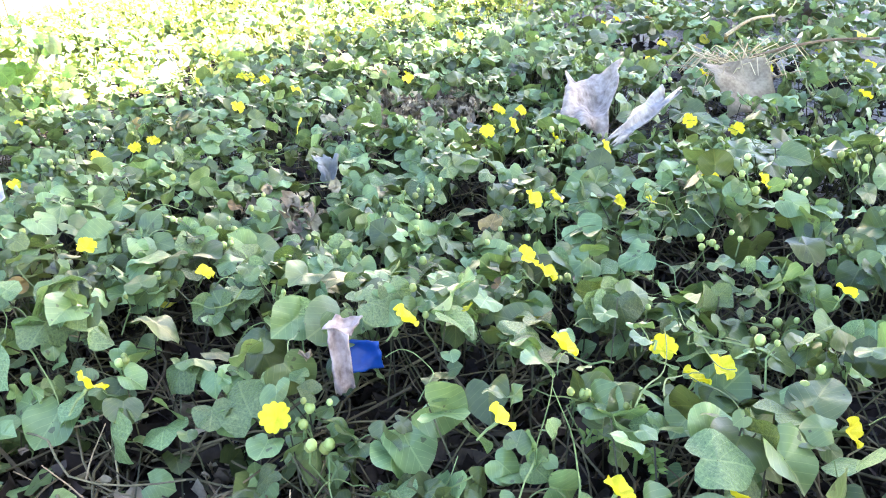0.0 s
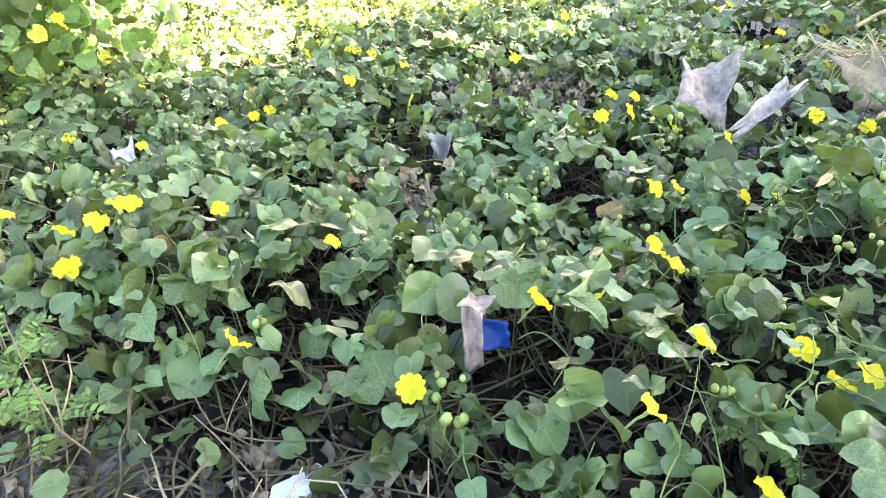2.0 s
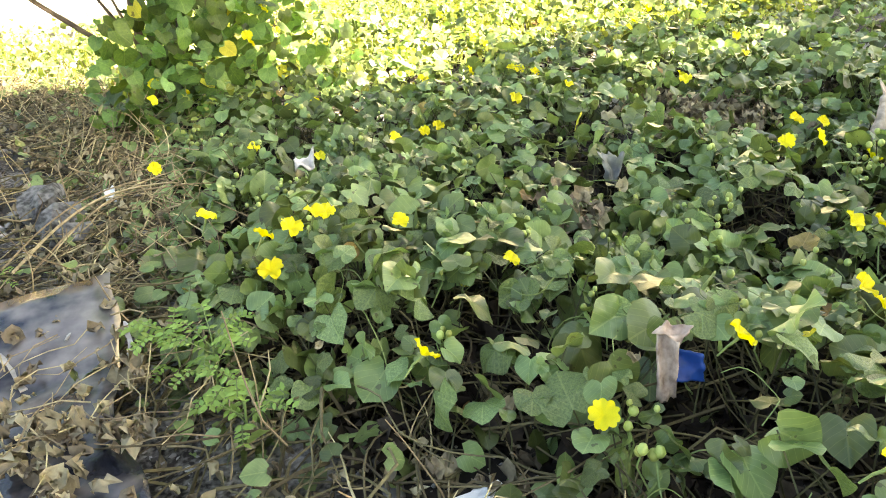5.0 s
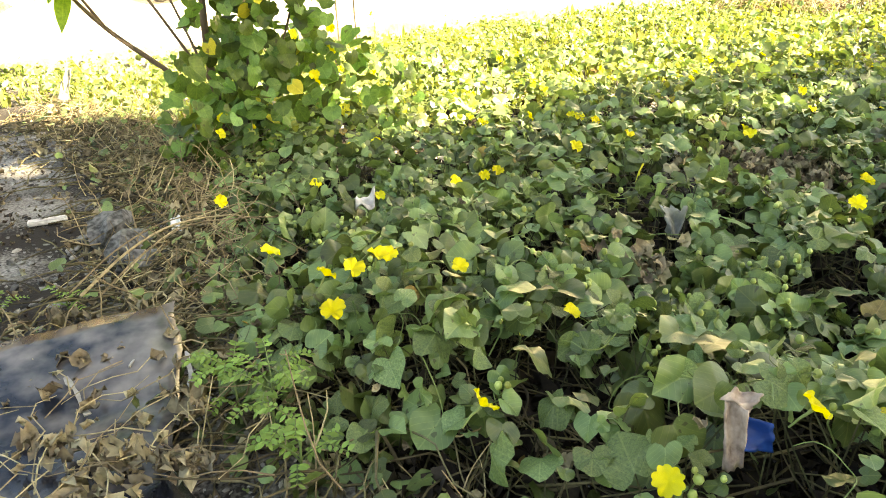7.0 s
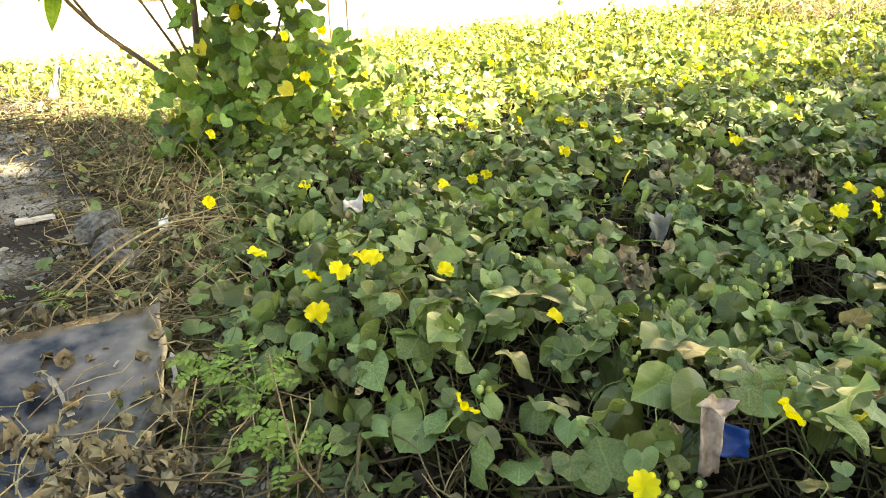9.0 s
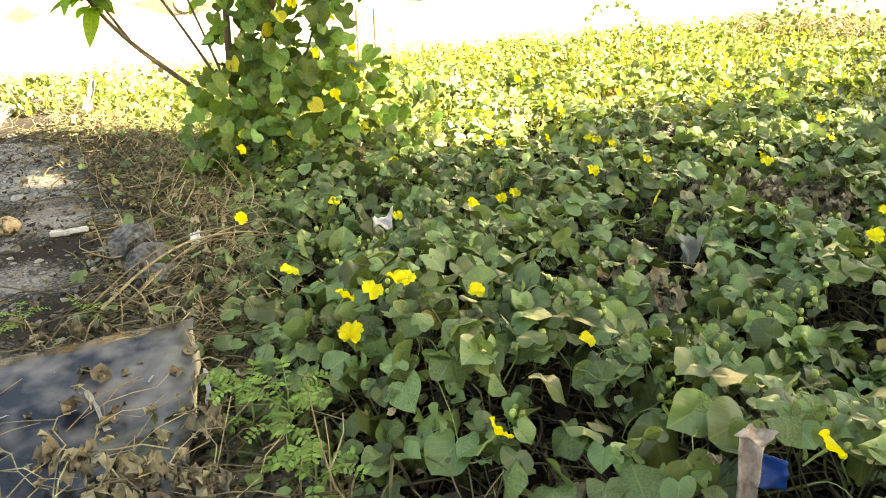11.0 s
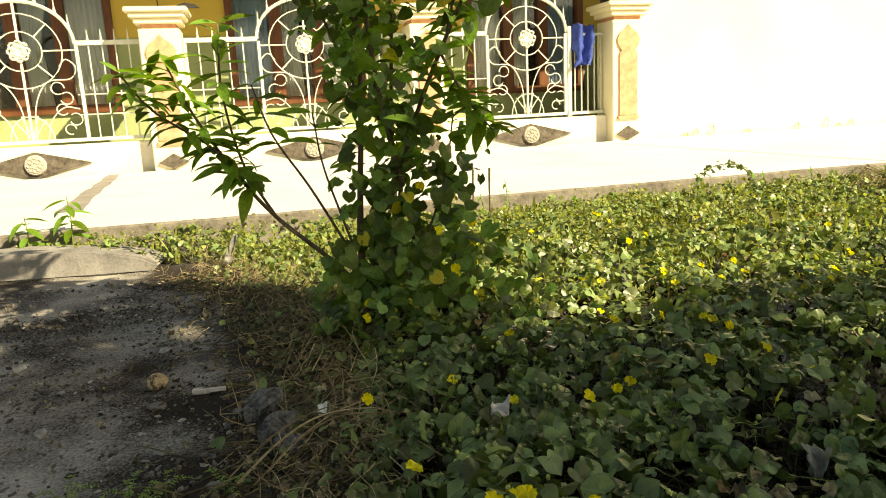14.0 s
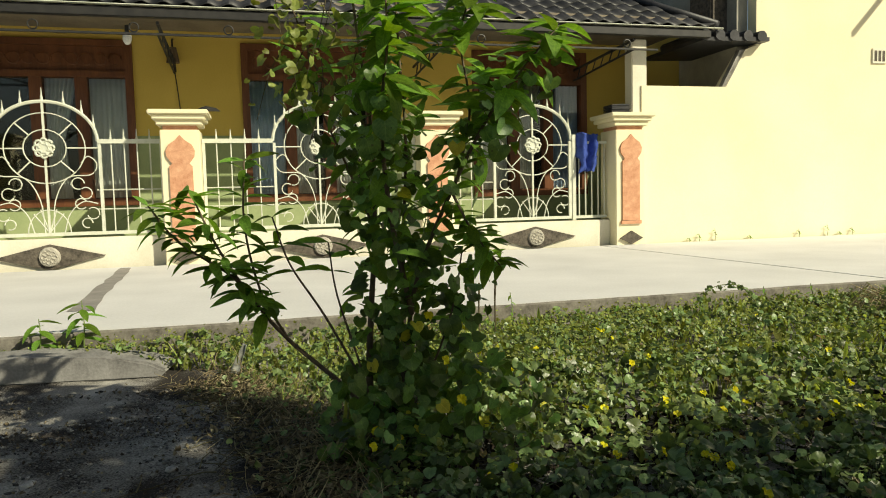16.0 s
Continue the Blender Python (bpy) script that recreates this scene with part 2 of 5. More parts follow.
def prism(bm, outline, y0, y1):
    """An outline in x and z, drawn out from y0 to y1."""
    front = [bm.verts.new((x, y0, z)) for x, z in outline]
    back = [bm.verts.new((x, y1, z)) for x, z in outline]
    bm.faces.new(front)
    bm.faces.new(back[::-1])
    for i in range(len(front)):
        j = (i + 1) % len(front)
        bm.faces.new((front[i], back[i], back[j], front[j]))
    return bm


def tube(bm, pts, r0, r1=None, sides=6):
    """A tapered round bar along points."""
    r1 = r0 if r1 is None else r1
    pts = [Vector(p) for p in pts]
    rings = []
    for i, p in enumerate(pts):
        way = (pts[min(i + 1, len(pts) - 1)] - pts[max(i - 1, 0)])
        way = way.normalized() if way.length > 1e-9 else Vector((0, 0, 1))
        a = way.cross(Vector((0.31, 0.17, 0.93) if abs(way.z) < 0.8 else (1, 0.2, 0))).normalized()
        b = way.cross(a)
        r = r0 + (r1 - r0) * i / max(len(pts) - 1, 1)
        rings.append([bm.verts.new(p + a * r * math.cos(6.28319 * s / sides) + b * r * math.sin(6.28319 * s / sides)) for s in range(sides)])
    for u, v in zip(rings, rings[1:]):
        for s in range(sides):
            q = (s + 1) % sides
            bm.faces.new((u[s], u[q], v[q], v[s]))
    bm.faces.new(rings[0][::-1])
    bm.faces.new(rings[-1])
    return bm


def arc(cx, cz, y, r, a0, a1, n=14, rz=None):
    rz = r if rz is None else rz
    return [(cx + r * math.cos(radians(a0 + (a1 - a0) * i / n)), y, cz + rz * math.sin(radians(a0 + (a1 - a0) * i / n))) for i in range(n + 1)]


def smooth_line(pts, n=5):
    """Rounds a polyline by Catmull-Rom."""
    p = [Vector(q) for q in pts]
    p = [p[0] * 2 - p[1]] + p + [p[-1] * 2 - p[-2]]
    out = []
    for i in range(1, len(p) - 2):
        for s in range(n):
            t = s / n
            out.append(0.5 * (2 * p[i] + (p[i + 1] - p[i - 1]) * t + (2 * p[i - 1] - 5 * p[i] + 4 * p[i + 1] - p[i + 2]) * t * t + (3 * p[i] - p[i - 1] - 3 * p[i + 1] + p[i + 2]) * t ** 3))
    return out + [p[-2]]


def mesh_of(name, verts, faces, material, uvs=None, smooth=True):
    me = bpy.data.meshes.new(name)
    me.from_pydata(np.asarray(verts).tolist(), [], np.asarray(faces).tolist())
    if uvs is not None:
        loops = np.zeros(len(me.loops), dtype=np.int32)
        me.loops.foreach_get("vertex_index", loops)
        me.uv_layers.new(name="UVMap").data.foreach_set("uv", np.asarray(uvs)[loops].astype(np.float32).ravel())
    me.materials.append(material)
    if smooth:
        me.shade_smooth()
    return me


def strewn(name, shapes, spots, turns, sizes, material, parent=None, smooth=True):
    """Many small pieces in one mesh: shapes are (verts, quads, uvs)."""
    V, F, U, base = [], [], [], 0
    pick = rng.integers(0, len(shapes), len(spots))
    for i, which in enumerate(pick):
        v, f, u = shapes[which]
        V.append((v * sizes[i]) @ turns[i].T + spots[i])
        F.append(f + base)
        U.append(u)
        base += len(v)
    ob = new(name, mesh_of(name, np.concatenate(V), np.concatenate(F), material, np.concatenate(U), smooth))
    ob.parent = parent
    return ob


def frames_from(normal, tip):
    """Turns whose z is the normal and whose y points along tip, row by row."""
    z = normal / np.linalg.norm(normal, axis=1, keepdims=True)
    y = tip - z * np.sum(tip * z, axis=1, keepdims=True)
    y /= np.linalg.norm(y, axis=1, keepdims=True)
    return np.stack([np.cross(y, z), y, z], axis=2)


# ---- leaf shapes ----
def heart_leaf(rings, sides, fold, droop, wave, notch):
    """A rounded heart-shaped blade about 1 wide, its stalk at the origin and its tip along +y."""
    v, u = [], []
    for i in range(rings + 1):
        k = max(0.02, i / rings)
        for j in range(sides):
            a = 2 * math.pi * j / sides - math.pi
            edge = 0.5 * (1 - 0.52 * notch * math.exp(-((math.pi - abs(a)) / 0.34) ** 2) + 0.17 * math.exp(-abs(a) / 0.24) + 0.09 * math.exp(-((abs(a) - 2.35) / 0.40) ** 2) - 0.03 * math.exp(-((abs(a) - 0.8) / 0.35) ** 2))
            edge *= 1 + 0.035 * wave * math.sin(3 * a + 1.7 * fold * 9)
            x, y = edge * k * math.sin(a) * 1.03, edge * k * math.cos(a) * 0.95
            z = fold * (abs(x) - 0.9 * x * x) - droop * (y + 0.25) ** 2 * 0.6 + wave * 0.07 * k * k * math.sin(4 * a + 6 * fold) - 0.12 * abs(droop) * x * x
            v.append((x, y + 0.24, z))
            u.append((0.5 + 0.93 * x, 0.5 + y))
    f = [(i * sides + j, i * sides + (j + 1) % sides, (i + 1) * sides + (j + 1) % sides, (i + 1) * sides + j) for i in range(rings) for j in range(sides)]
    return np.array(v), np.array(f), np.array(u)


def lance_leaf(rows, bend, fold, width):
    """A long pointed blade, 1 long."""
    v, u = [], []
    for i in range(rows + 1):
        s = i / rows
        half = width * max(0.03, math.sin(math.pi * s ** 0.85) ** 0.8)
        for c in (-1, 0, 1):
            v.append((half * c, s - 0.1 * bend * s * s, fold * abs(c) * half - bend * s * s * 0.45))
            u.append((0.5 + 0.5 * c, s))
    f = [(i * 3 + j, i * 3 + j + 1, i * 3 + j + 4, i * 3 + j + 3) for i in range(rows) for j in range(2)]
    return np.array(v), np.array(f), np.array(u)


NEAR_LEAVES = [heart_leaf(2, 22, *a) for a in ((0.12, 0.5, 0.6, 1.0), (0.35, 0.3, 0.9, 1.15), (-0.18, 0.7, 0.7, 1.0), (0.55, 0.6, 0.5, 0.85), (0.06, 0.15, 1.6, 1.25), (0.25, 1.3, 1.2, 1.0), (0.70, 0.4, 0.8, 1.1), (-0.45, 1.2, 1.4, 0.9))]
FAR_LEAVES = [heart_leaf(2, 12, *a) for a in ((0.15, 0.5, 0.6, 1.0), (0.45, 0.3, 0.9, 1.15), (-0.18, 0.7, 0.7, 1.0), (0.3, 0.9, 0.8, 0.9))]
SMALL_LEAVES = [heart_leaf(1, 10, *a) for a in ((0.2, 0.5, 0.6, 1.0), (0.5, 0.3, 0.9, 1.1), (-0.25, 0.7, 0.7, 1.0))]
CURLED = [heart_leaf(3, 9, *a) for a in ((1.3, 1.6, 2.5, 0.8), (-1.0, 2.2, 3.0, 0.6), (0.9, -1.8, 3.5, 0.9), (1.8, 0.8, 2.0, 0.5), (1.5, 1.2, 4.0, 1.0), (-1.6, 1.0, 2.6, 0.9))]
crumple = np.random.default_rng(12)
CURLED = [(np.array(s[0]) * np.array((crumple.uniform(0.5, 0.85), 1, 1)) + crumple.normal(0, 0.075, np.array(s[0]).shape), *s[1:]) for s in CURLED]
SCRAPS = [heart_leaf(1, 7, *a) for a in ((1.3, 1.6, 2.5, 0.8), (-1.0, 2.2, 3.0, 0.6), (0.9, -1.8, 3.5, 0.9), (1.8, 0.8, 2.0, 0.5))]
SCRAPS = [(q[0] + crumple.normal(0, 0.09, q[0].shape), *q[1:]) for q in SCRAPS]
LANCES = [lance_leaf(5, *a) for a in ((0.3, 0.3, 0.165), (0.7, 0.25, 0.18), (0.15, 0.45, 0.15), (1.0, 0.3, 0.17))]


# ---- the plan of the ground ----
def bed_edge(y):
    """The left border of the vines."""
    return float(np.interp(y, (-1.2, -0.9, -0.6, -0.4, -0.2, 0.0, 0.25, 0.6, 1.1, 1.6, 2.1, 2.5, 2.75, 3.3), (-0.25, -0.36, -0.46, -0.52, -0.66, -0.74, -0.74, -0.72, -0.78, -0.92, -1.15, -1.5, -2.6, -3.2)))


def road_edge(x):
    return 3.13 + 0.125 * x


def lump(x, y, s=1.0):
    return noise.noise(Vector((x * s, y * s, 0.3)))


def soil_height(x, y):
    h = -0.150 + 0.010 * lump(x, y, 4) + 0.006 * lump(x, y, 17)
    inside = min(max((x - bed_edge(y)) / 0.3, -0.6), 1)
    h += 0.016 * inside if inside < 0 else -0.028 * inside
    h -= 0.022 * min(max((bed_edge(y) - 0.10 - x) / 0.07, 0), 1) * min(max((y - 0.2) / 0.25, 0), 1)
    if road_edge(x) - 0.4 < y:
        h += 0.05 * min(1, (y - road_edge(x) + 0.4) / 0.4)
    return h


def canopy(x, y):
    """How high the vines' top layer stands."""
    deep = min(max((x - bed_edge(y) + 0.02) / 0.22, 0.0), 1.0)
    top = -0.060 + 0.044 * lump(x, y, 3.1) + 0.044 * lump(x + 5, y, 8) - 0.010 * min(max(y - 0.5, 0), 1)
    top += 0.052 * math.exp(-((x + 0.58) ** 2 + (y + 0.10) ** 2) / 0.020) + 0.03 * math.exp(-((x + 0.30) ** 2 + (y + 0.60) ** 2) / 0.015)
    top += 0.02 * math.exp(-((x - 0.2) ** 2 + (y + 0.6) ** 2) / 0.2)
    return -0.125 + (top + 0.125) * deep ** 0.6


# ---- ground, one sheet out to the horizon ----
def axis(lo, hi, step):
    inner = list(np.arange(lo, hi + 1e-6, step))
    out = [1, 3, 8, 20, 60, 160, 400]
    return [lo - o for o in out[::-1]] + inner + [hi + o for o in out]


gx, gy = axis(-4.0, 4.0, 0.05), axis(-2.4, 3.9, 0.05)
gv = [(x, y, soil_height(x, y) if -4 <= x <= 4 and -2.4 <= y <= 3.9 else -0.15) for y in gy for x in gx]
w = len(gx)
gf = [(r * w + c, r * w + c + 1, (r + 1) * w + c + 1, (r + 1) * w + c) for r in range(len(gy) - 1) for c in range(w - 1)]
ground = tagged(new("ground", mesh_of("ground", gv, gf, M_SOIL)), "dark grey trodden soil and old cement with grit", "ground", kind="structure")

# road: a raised concrete slab along the fence
bm = bmesh.new()
for a0, b0, a1, b1 in ((-14, -14, -4.4, -4.1), (-4.392, -4.092, 2.20, 2.93), (2.208, 2.938, 14, 14)):
    lo = [bm.verts.new(v) for v in ((b0, road_edge(b0), -0.16), (b1, road_edge(b1), -0.16), (a1, 7.1 + 0.1286 * a1, -0.16), (a0, 7.1 + 0.1286 * a0, -0.16))]
    hi = [bm.verts.new((v.co.x, v.co.y, 0.0)) for v in lo]
    bm.faces.new(hi)
    for i in range(4):
        bm.faces.new((lo[i], lo[(i + 1) % 4], hi[(i + 1) % 4], hi[i]))
bmesh.ops.bevel(bm, geom=[e for e in bm.edges if all(v.co.z > -0.01 for v in e.verts)], offset=0.012, segments=2, affect="EDGES")
tagged(finish("road", bm, M_ROAD), "pale sunlit concrete village road", "road", kind="structure")
# rough darker face of the slab along the bed
bm = bmesh.new()
cells = 130
cuts = [-9 + 20 * i / cells for i in range(cells + 1)]
face = [[bm.verts.new((x, road_edge(x) - d - 0.004 * (1 + lump(x, z, 9)), z + (0.004 * lump(x, 1.0, 12) if z > -0.1 else 0))) for d, z in ((0.006, -0.17), (0.006, -0.08), (0.004, -0.012), (-0.012, -0.002))] for x in cuts]
for p, q in zip(face, face[1:]):
    for i in range(3):
        bm.faces.new((p[i], q[i], q[i + 1], p[i + 1]))
tagged(finish("road_edge", bm, M_RAWEDGE), "rough darker cement edge of the concrete road", "kerb", kind="structure")
# darker streak that widens from the fence towards the bed
bm = bmesh.new()
trail = [(-3.06 + 0.62 * s, 6.55 - 2.95 * s) for s in np.linspace(0, 1, 14)]
left = [bm.verts.new((x - 0.035 - 0.03 * rng.random() - 0.03 * i / 14, y, 0.004)) for i, (x, y) in enumerate(trail)]
right = [bm.verts.new((x + 0.035 + 0.03 * rng.random() + 0.03 * i / 14, y, 0.004)) for i, (x, y) in enumerate(trail)]
for i in range(13):
    bm.faces.new((left[i], right[i], right[i + 1], left[i + 1]))
tagged(finish("damp_streak", bm, M_STREAK), "darker grey streak across the concrete road", "stain", kind="structure")

# ---- house front: laid out square, then turned parallel to the road ----
outside = set(bpy.data.objects)
HOUSE_Y = 8.4
house = thing("house", "single-storey house with yellow plaster walls and dark tiled roof", "house", (0, HOUSE_Y, 0))


def at_house(name, bm, material, label="", smooth=False, parent=None):
    for v in bm.verts:
        v.co.y -= HOUSE_Y
    return part(name, bm, material, parent or house, label, smooth)


WINDOWS = ((-4.83, -3.18), (-1.92, -0.27), (1.10, 2.78))
SILL, HEAD = 0.63, 2.61
spans = [(-9.0, -4.83), (-3.18, -1.92), (-0.27, 1.10), (2.78, 4.28)]
for x0, x1 in spans:
    at_house("wall", boxed(x0, x1, HOUSE_Y, HOUSE_Y + 0.15, 0.2, 3.3), M_WALL, "warm yellow plaster wall")
for x0, x1 in WINDOWS:
    at_house("wall_below_window", boxed(x0, x1, HOUSE_Y, HOUSE_Y + 0.15, 0.2, SILL), M_WALL)
    at_house("wall_above_window", boxed(x0, x1, HOUSE_Y, HOUSE_Y + 0.15, HEAD, 3.3), M_WALL)
for x0, x1 in spans:
    at_house("dado", boxed(x0, x1, HOUSE_Y - 0.006, HOUSE_Y - 0.001, 0.2, 1.47), M_DADO, "olive green painted dado")
for x0, x1 in WINDOWS:
    at_house("dado", boxed(x0, x1, HOUSE_Y - 0.006, HOUSE_Y - 0.001, 0.2, SILL), M_DADO)
at_house("porch_floor", boxed(-9, 3.8, 7.2, HOUSE_Y, -0.1, 0.2, bevel=0.01), M_CONC)
# board behind the glass; the rooms' darkness is put into its colour
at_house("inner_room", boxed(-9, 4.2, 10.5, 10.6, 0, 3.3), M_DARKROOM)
at_house("eave_ceiling", boxed(-9, 3.77, 6.95, HOUSE_Y, 2.74, 2.77), M_CEIL)


def window_unit(x0, x1, curtains):
    """Carved wooden window: fanlight panel above, three lights below, curtains behind the glass."""
    unit = at_house("window", prism(bmesh.new(), [(x0, SILL), (x1, SILL), (x1, SILL + 0.09), (x0, SILL + 0.09)], HOUSE_Y - 0.05, HOUSE_Y + 0.1), M_WOOD, "brown carved wooden window with curtains")
    mid = 2.16
    f = bmesh.new()
    for a in (x0, x1 - 0.09):
        box(f, a, a + 0.09, HOUSE_Y - 0.045, HOUSE_Y + 0.1, SILL + 0.09, HEAD, bevel=0.006)
    box(f, x0 + 0.09, x1 - 0.09, HOUSE_Y - 0.045, HOUSE_Y + 0.1, HEAD - 0.08, HEAD, bevel=0.006)
    box(f, x0 + 0.09, x1 - 0.09, HOUSE_Y - 0.045, HOUSE_Y + 0.1, mid, mid + 0.08, bevel=0.006)
    third = (x1 - x0 - 0.18) / 3
    for i in (1, 2):
        c = x0 + 0.09 + third * i
        box(f, c - 0.07, c + 0.07, HOUSE_Y - 0.04, HOUSE_Y + 0.09, SILL + 0.09, mid, bevel=0.006)
    at_house("frame", f, M_WOOD, parent=unit)
    c = boxed(x0 + 0.09, x1 - 0.09, HOUSE_Y + 0.01, HOUSE_Y + 0.05, mid + 0.08, HEAD - 0.08)
    for i in range(9):
        cx = x0 + 0.2 + (x1 - x0 - 0.4) * i / 8
        tube(c, smooth_line(arc(cx, (mid + HEAD) / 2, HOUSE_Y + 0.005, 0.07, 200 * (i % 2), 300 + 200 * (i % 2), 8)), 0.012, 0.006, 5)
    at_house("carved_panel", c, M_WOOD, parent=unit)
    for i in range(3):
        a = x0 + 0.09 + third * i + (0.07 if i else 0)
        b = x0 + 0.09 + third * (i + 1) - (0.07 if i < 2 else 0)
        glass = at_house("pane", boxed(a, b, HOUSE_Y + 0.03, HOUSE_Y + 0.036, SILL + 0.09, mid), M_GLASS, parent=unit)
        glass.visible_shadow = False
        if curtains[i]:
            cv, cf, n = [], [], 24
            z0 = SILL + 0.1
            for r, z in enumerate((z0, (z0 + mid) / 2, mid)):
                for k in range(n + 1):
                    pull = 1 - (0.45 if r == 1 else 0.3 if r == 0 else 0) * (curtains[i] == 2)
                    cv.append((a + (b - a) * k / n * pull, 0.075 + 0.02 * math.sin(k * 1.9), z))
            cf = [(r * (n + 1) + k, r * (n + 1) + k + 1, (r + 1) * (n + 1) + k + 1, (r + 1) * (n + 1) + k) for r in range(2) for k in range(n)]
            ob = new("curtain", mesh_of("curtain", cv, cf, M_CURTAINB if curtains[i] == 3 else M_CURTAIN))
            ob.parent = unit
            sol = ob.modifiers.new("thick", "SOLIDIFY")
            sol.thickness = 0.004
    return unit


for (a, b), c in zip(WINDOWS, ((0, 2, 1), (3, 2, 2), (1, 2, 3))):
    window_unit(a, b, c)

# roof: tile courses climbing from the eave
roof = at_house("roof", prism(bmesh.new(), [(-9, 0), (3.45, 0), (3.45, 0.03), (-9, 0.03)], 6.78, 6.80), M_TILE, "dark glazed clay tile roof")
roof.data.clear_geometry()
EAVE_Y, EAVE_Z, SLOPE = 6.75, 2.62, radians(30)
deck = [(-9, EAVE_Y - HOUSE_Y + 0.03, EAVE_Z - 0.02), (3.72, EAVE_Y - HOUSE_Y + 0.03, EAVE_Z - 0.02), (1.52, EAVE_Y - HOUSE_Y + 3.2, EAVE_Z - 0.02 + 3.17 * math.tan(SLOPE)), (-9, EAVE_Y - HOUSE_Y + 3.2, EAVE_Z - 0.02 + 3.17 * math.tan(SLOPE))]
roof.data.from_pydata(deck, [], [(0, 1, 2, 3)])
sol = roof.modifiers.new("thick", "SOLIDIFY")
sol.thickness = 0.03
tv, n = [], 8
for yy, zz in ((0, 0.0), (0.30, 0.0)):
    for lift in (0, -0.012):
        for k in range(n + 1):
            s = k / n
            tv.append((0.215 * s - 0.1, yy, 0.034 * math.cos(2 * math.pi * s * 1.0) * 0.5 + (0.012 if yy == 0 else 0.0) + lift + 0.02))
q = n + 1
tf = [(k, k + 1, 2 * q + k + 1, 2 * q + k) for k in range(n)] + [(q + k, q + k + 1, k + 1, k) for k in range(n)]
tile_mesh = mesh_of("roof_tile", tv, tf, M_TILE)
for r in range(6):
    for c in range(48):
        x = -6.3 + 0.21 * c
        if x > 3.62 - 0.18 * r:
            continue
        ob = new("roof_tile", tile_mesh)
        ob.parent = roof
        d = 0.26 * r
        ob.matrix_basis = pose(x, EAVE_Y - HOUSE_Y + d * math.cos(SLOPE), EAVE_Z + d * math.sin(SLOPE), math.degrees(SLOPE) + rng.normal(0, 0.5), 0, rng.normal(0, 0.6))
hip = bmesh.new()
tube(hip, [(3.74, EAVE_Y, EAVE_Z + 0.03), (2.82, EAVE_Y + 1.35, EAVE_Z + 0.03 + 1.35 * math.tan(SLOPE))], 0.06, sides=8)
at_house("hip_ridge", hip, M_TILE, smooth=True)
at_house("gutter", boxed(-9, 3.8, 6.69, 6.74, 2.598, 2.612, bevel=0.006), M_IRON, "pale metal eave strip")

# black iron canopy frame under the eave
canopy_frame = thing("porch_canopy_frame", "black painted iron truss hung under the roof edge", "canopy frame", (0, 6.7, 2.45))


def in_canopy(name, bm, label=""):
    for v in bm.verts:
        v.co -= Vector((0, 6.7, 2.45))
    return part(name, bm, M_BLACK, canopy_frame, label)


in_canopy("upper_rail", boxed(-8, 3.6, 6.66, 6.74, 2.48, 2.56, bevel=0.006))
in_canopy("lower_rail", boxed(-8, 2.9, 6.70, 6.73, 2.315, 2.335))
for i in range(10):
    x = -5.6 + 0.9 * i
    in_canopy("ring", tube(bmesh.new(), arc(x, 2.388, 6.715, 0.045, 0, 360, 16), 0.008, sides=5))
for x in (-4.75, -2.68, 0.3, 2.6):
    b = tube(bmesh.new(), [(x, 6.72, 2.44), (x - 0.02, 8.35, 2.36)], 0.018, sides=5)
    tube(b, [(x, 6.72, 2.33), (x - 0.02, 8.35, 2.22)], 0.014, sides=5)
    for s in np.linspace(0.05, 0.9, 7):
        tube(b, [(x, 6.72 + 1.63 * s, 2.44 - 0.08 * s), (x, 6.72 + 1.63 * (s + 0.06), 2.33 - 0.11 * (s + 0.06))], 0.009, sides=4)
    in_canopy("bracket", b)

bulb = thing("light_bulb", "white bulb hanging from the canopy frame", "bulb", (-3.01, 7.0, 2.31))
b = bmesh.new()
bmesh.ops.create_uvsphere(b, u_segments=12, v_segments=8, radius=0.045, matrix=Matrix.Translation((0, 0, 0.03)) @ Matrix.Diagonal((1, 1, 1.5, 1)))
part("globe", b, M_WHITE, bulb, smooth=True)
part("socket", tube(bmesh.new(), [(0, 0, 0.08), (0, 0, 0.16)], 0.022, 0.018, 8), M_BLACK, bulb)
lantern = thing("wall_lantern", "old brown lantern with trailing wire on the yellow wall", "lantern", (-2.71, 8.3, 2.42))
part("lantern_body", tube(bmesh.new(), [(0, 0, -0.08), (0, 0, 0.10)], 0.085, 0.05, 6), M_BARK, lantern)
part("hook", tube(bmesh.new(), [(0, 0, 0.10), (0, 0.02, 0.2), (0, 0.1, 0.22)], 0.012, sides=5), M_BLACK, lantern)
part("wire", tube(bmesh.new(), smooth_line([(0, 0.06, -0.08), (0.03, 0.09, -0.4), (0.06, 0.09, -0.7), (0.14, 0.09, -1.0)]), 0.006, sides=4), M_BLACK, lantern)

# ---- neighbour's wall and the low wall beside the gate ----
wall = prism(bmesh.new(), [(2.82, -0.1), (15, -0.1), (15, 4.8), (4.45, 4.8), (4.45, 2.47), (4.25, 2.40), (3.95, 1.94), (2.82, 1.94)], 6.94, 7.10)
tagged(finish("wall_east", wall, M_CREAM), "tall sunlit cream plaster wall beside the fence", "wall", kind="structure")
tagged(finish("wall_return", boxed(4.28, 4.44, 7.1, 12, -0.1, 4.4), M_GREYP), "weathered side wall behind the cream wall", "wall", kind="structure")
# out-of-view beam, added to drop a slanting shadow on the cream wall
beam = tagged(finish("roof_beam", boxed(6.50, 6.55, 6.30, 6.95, 3.25, 3.32, bevel=0.008), M_WOOD), "unseen wooden beam end added to cast a slanting wall shadow", "beam")
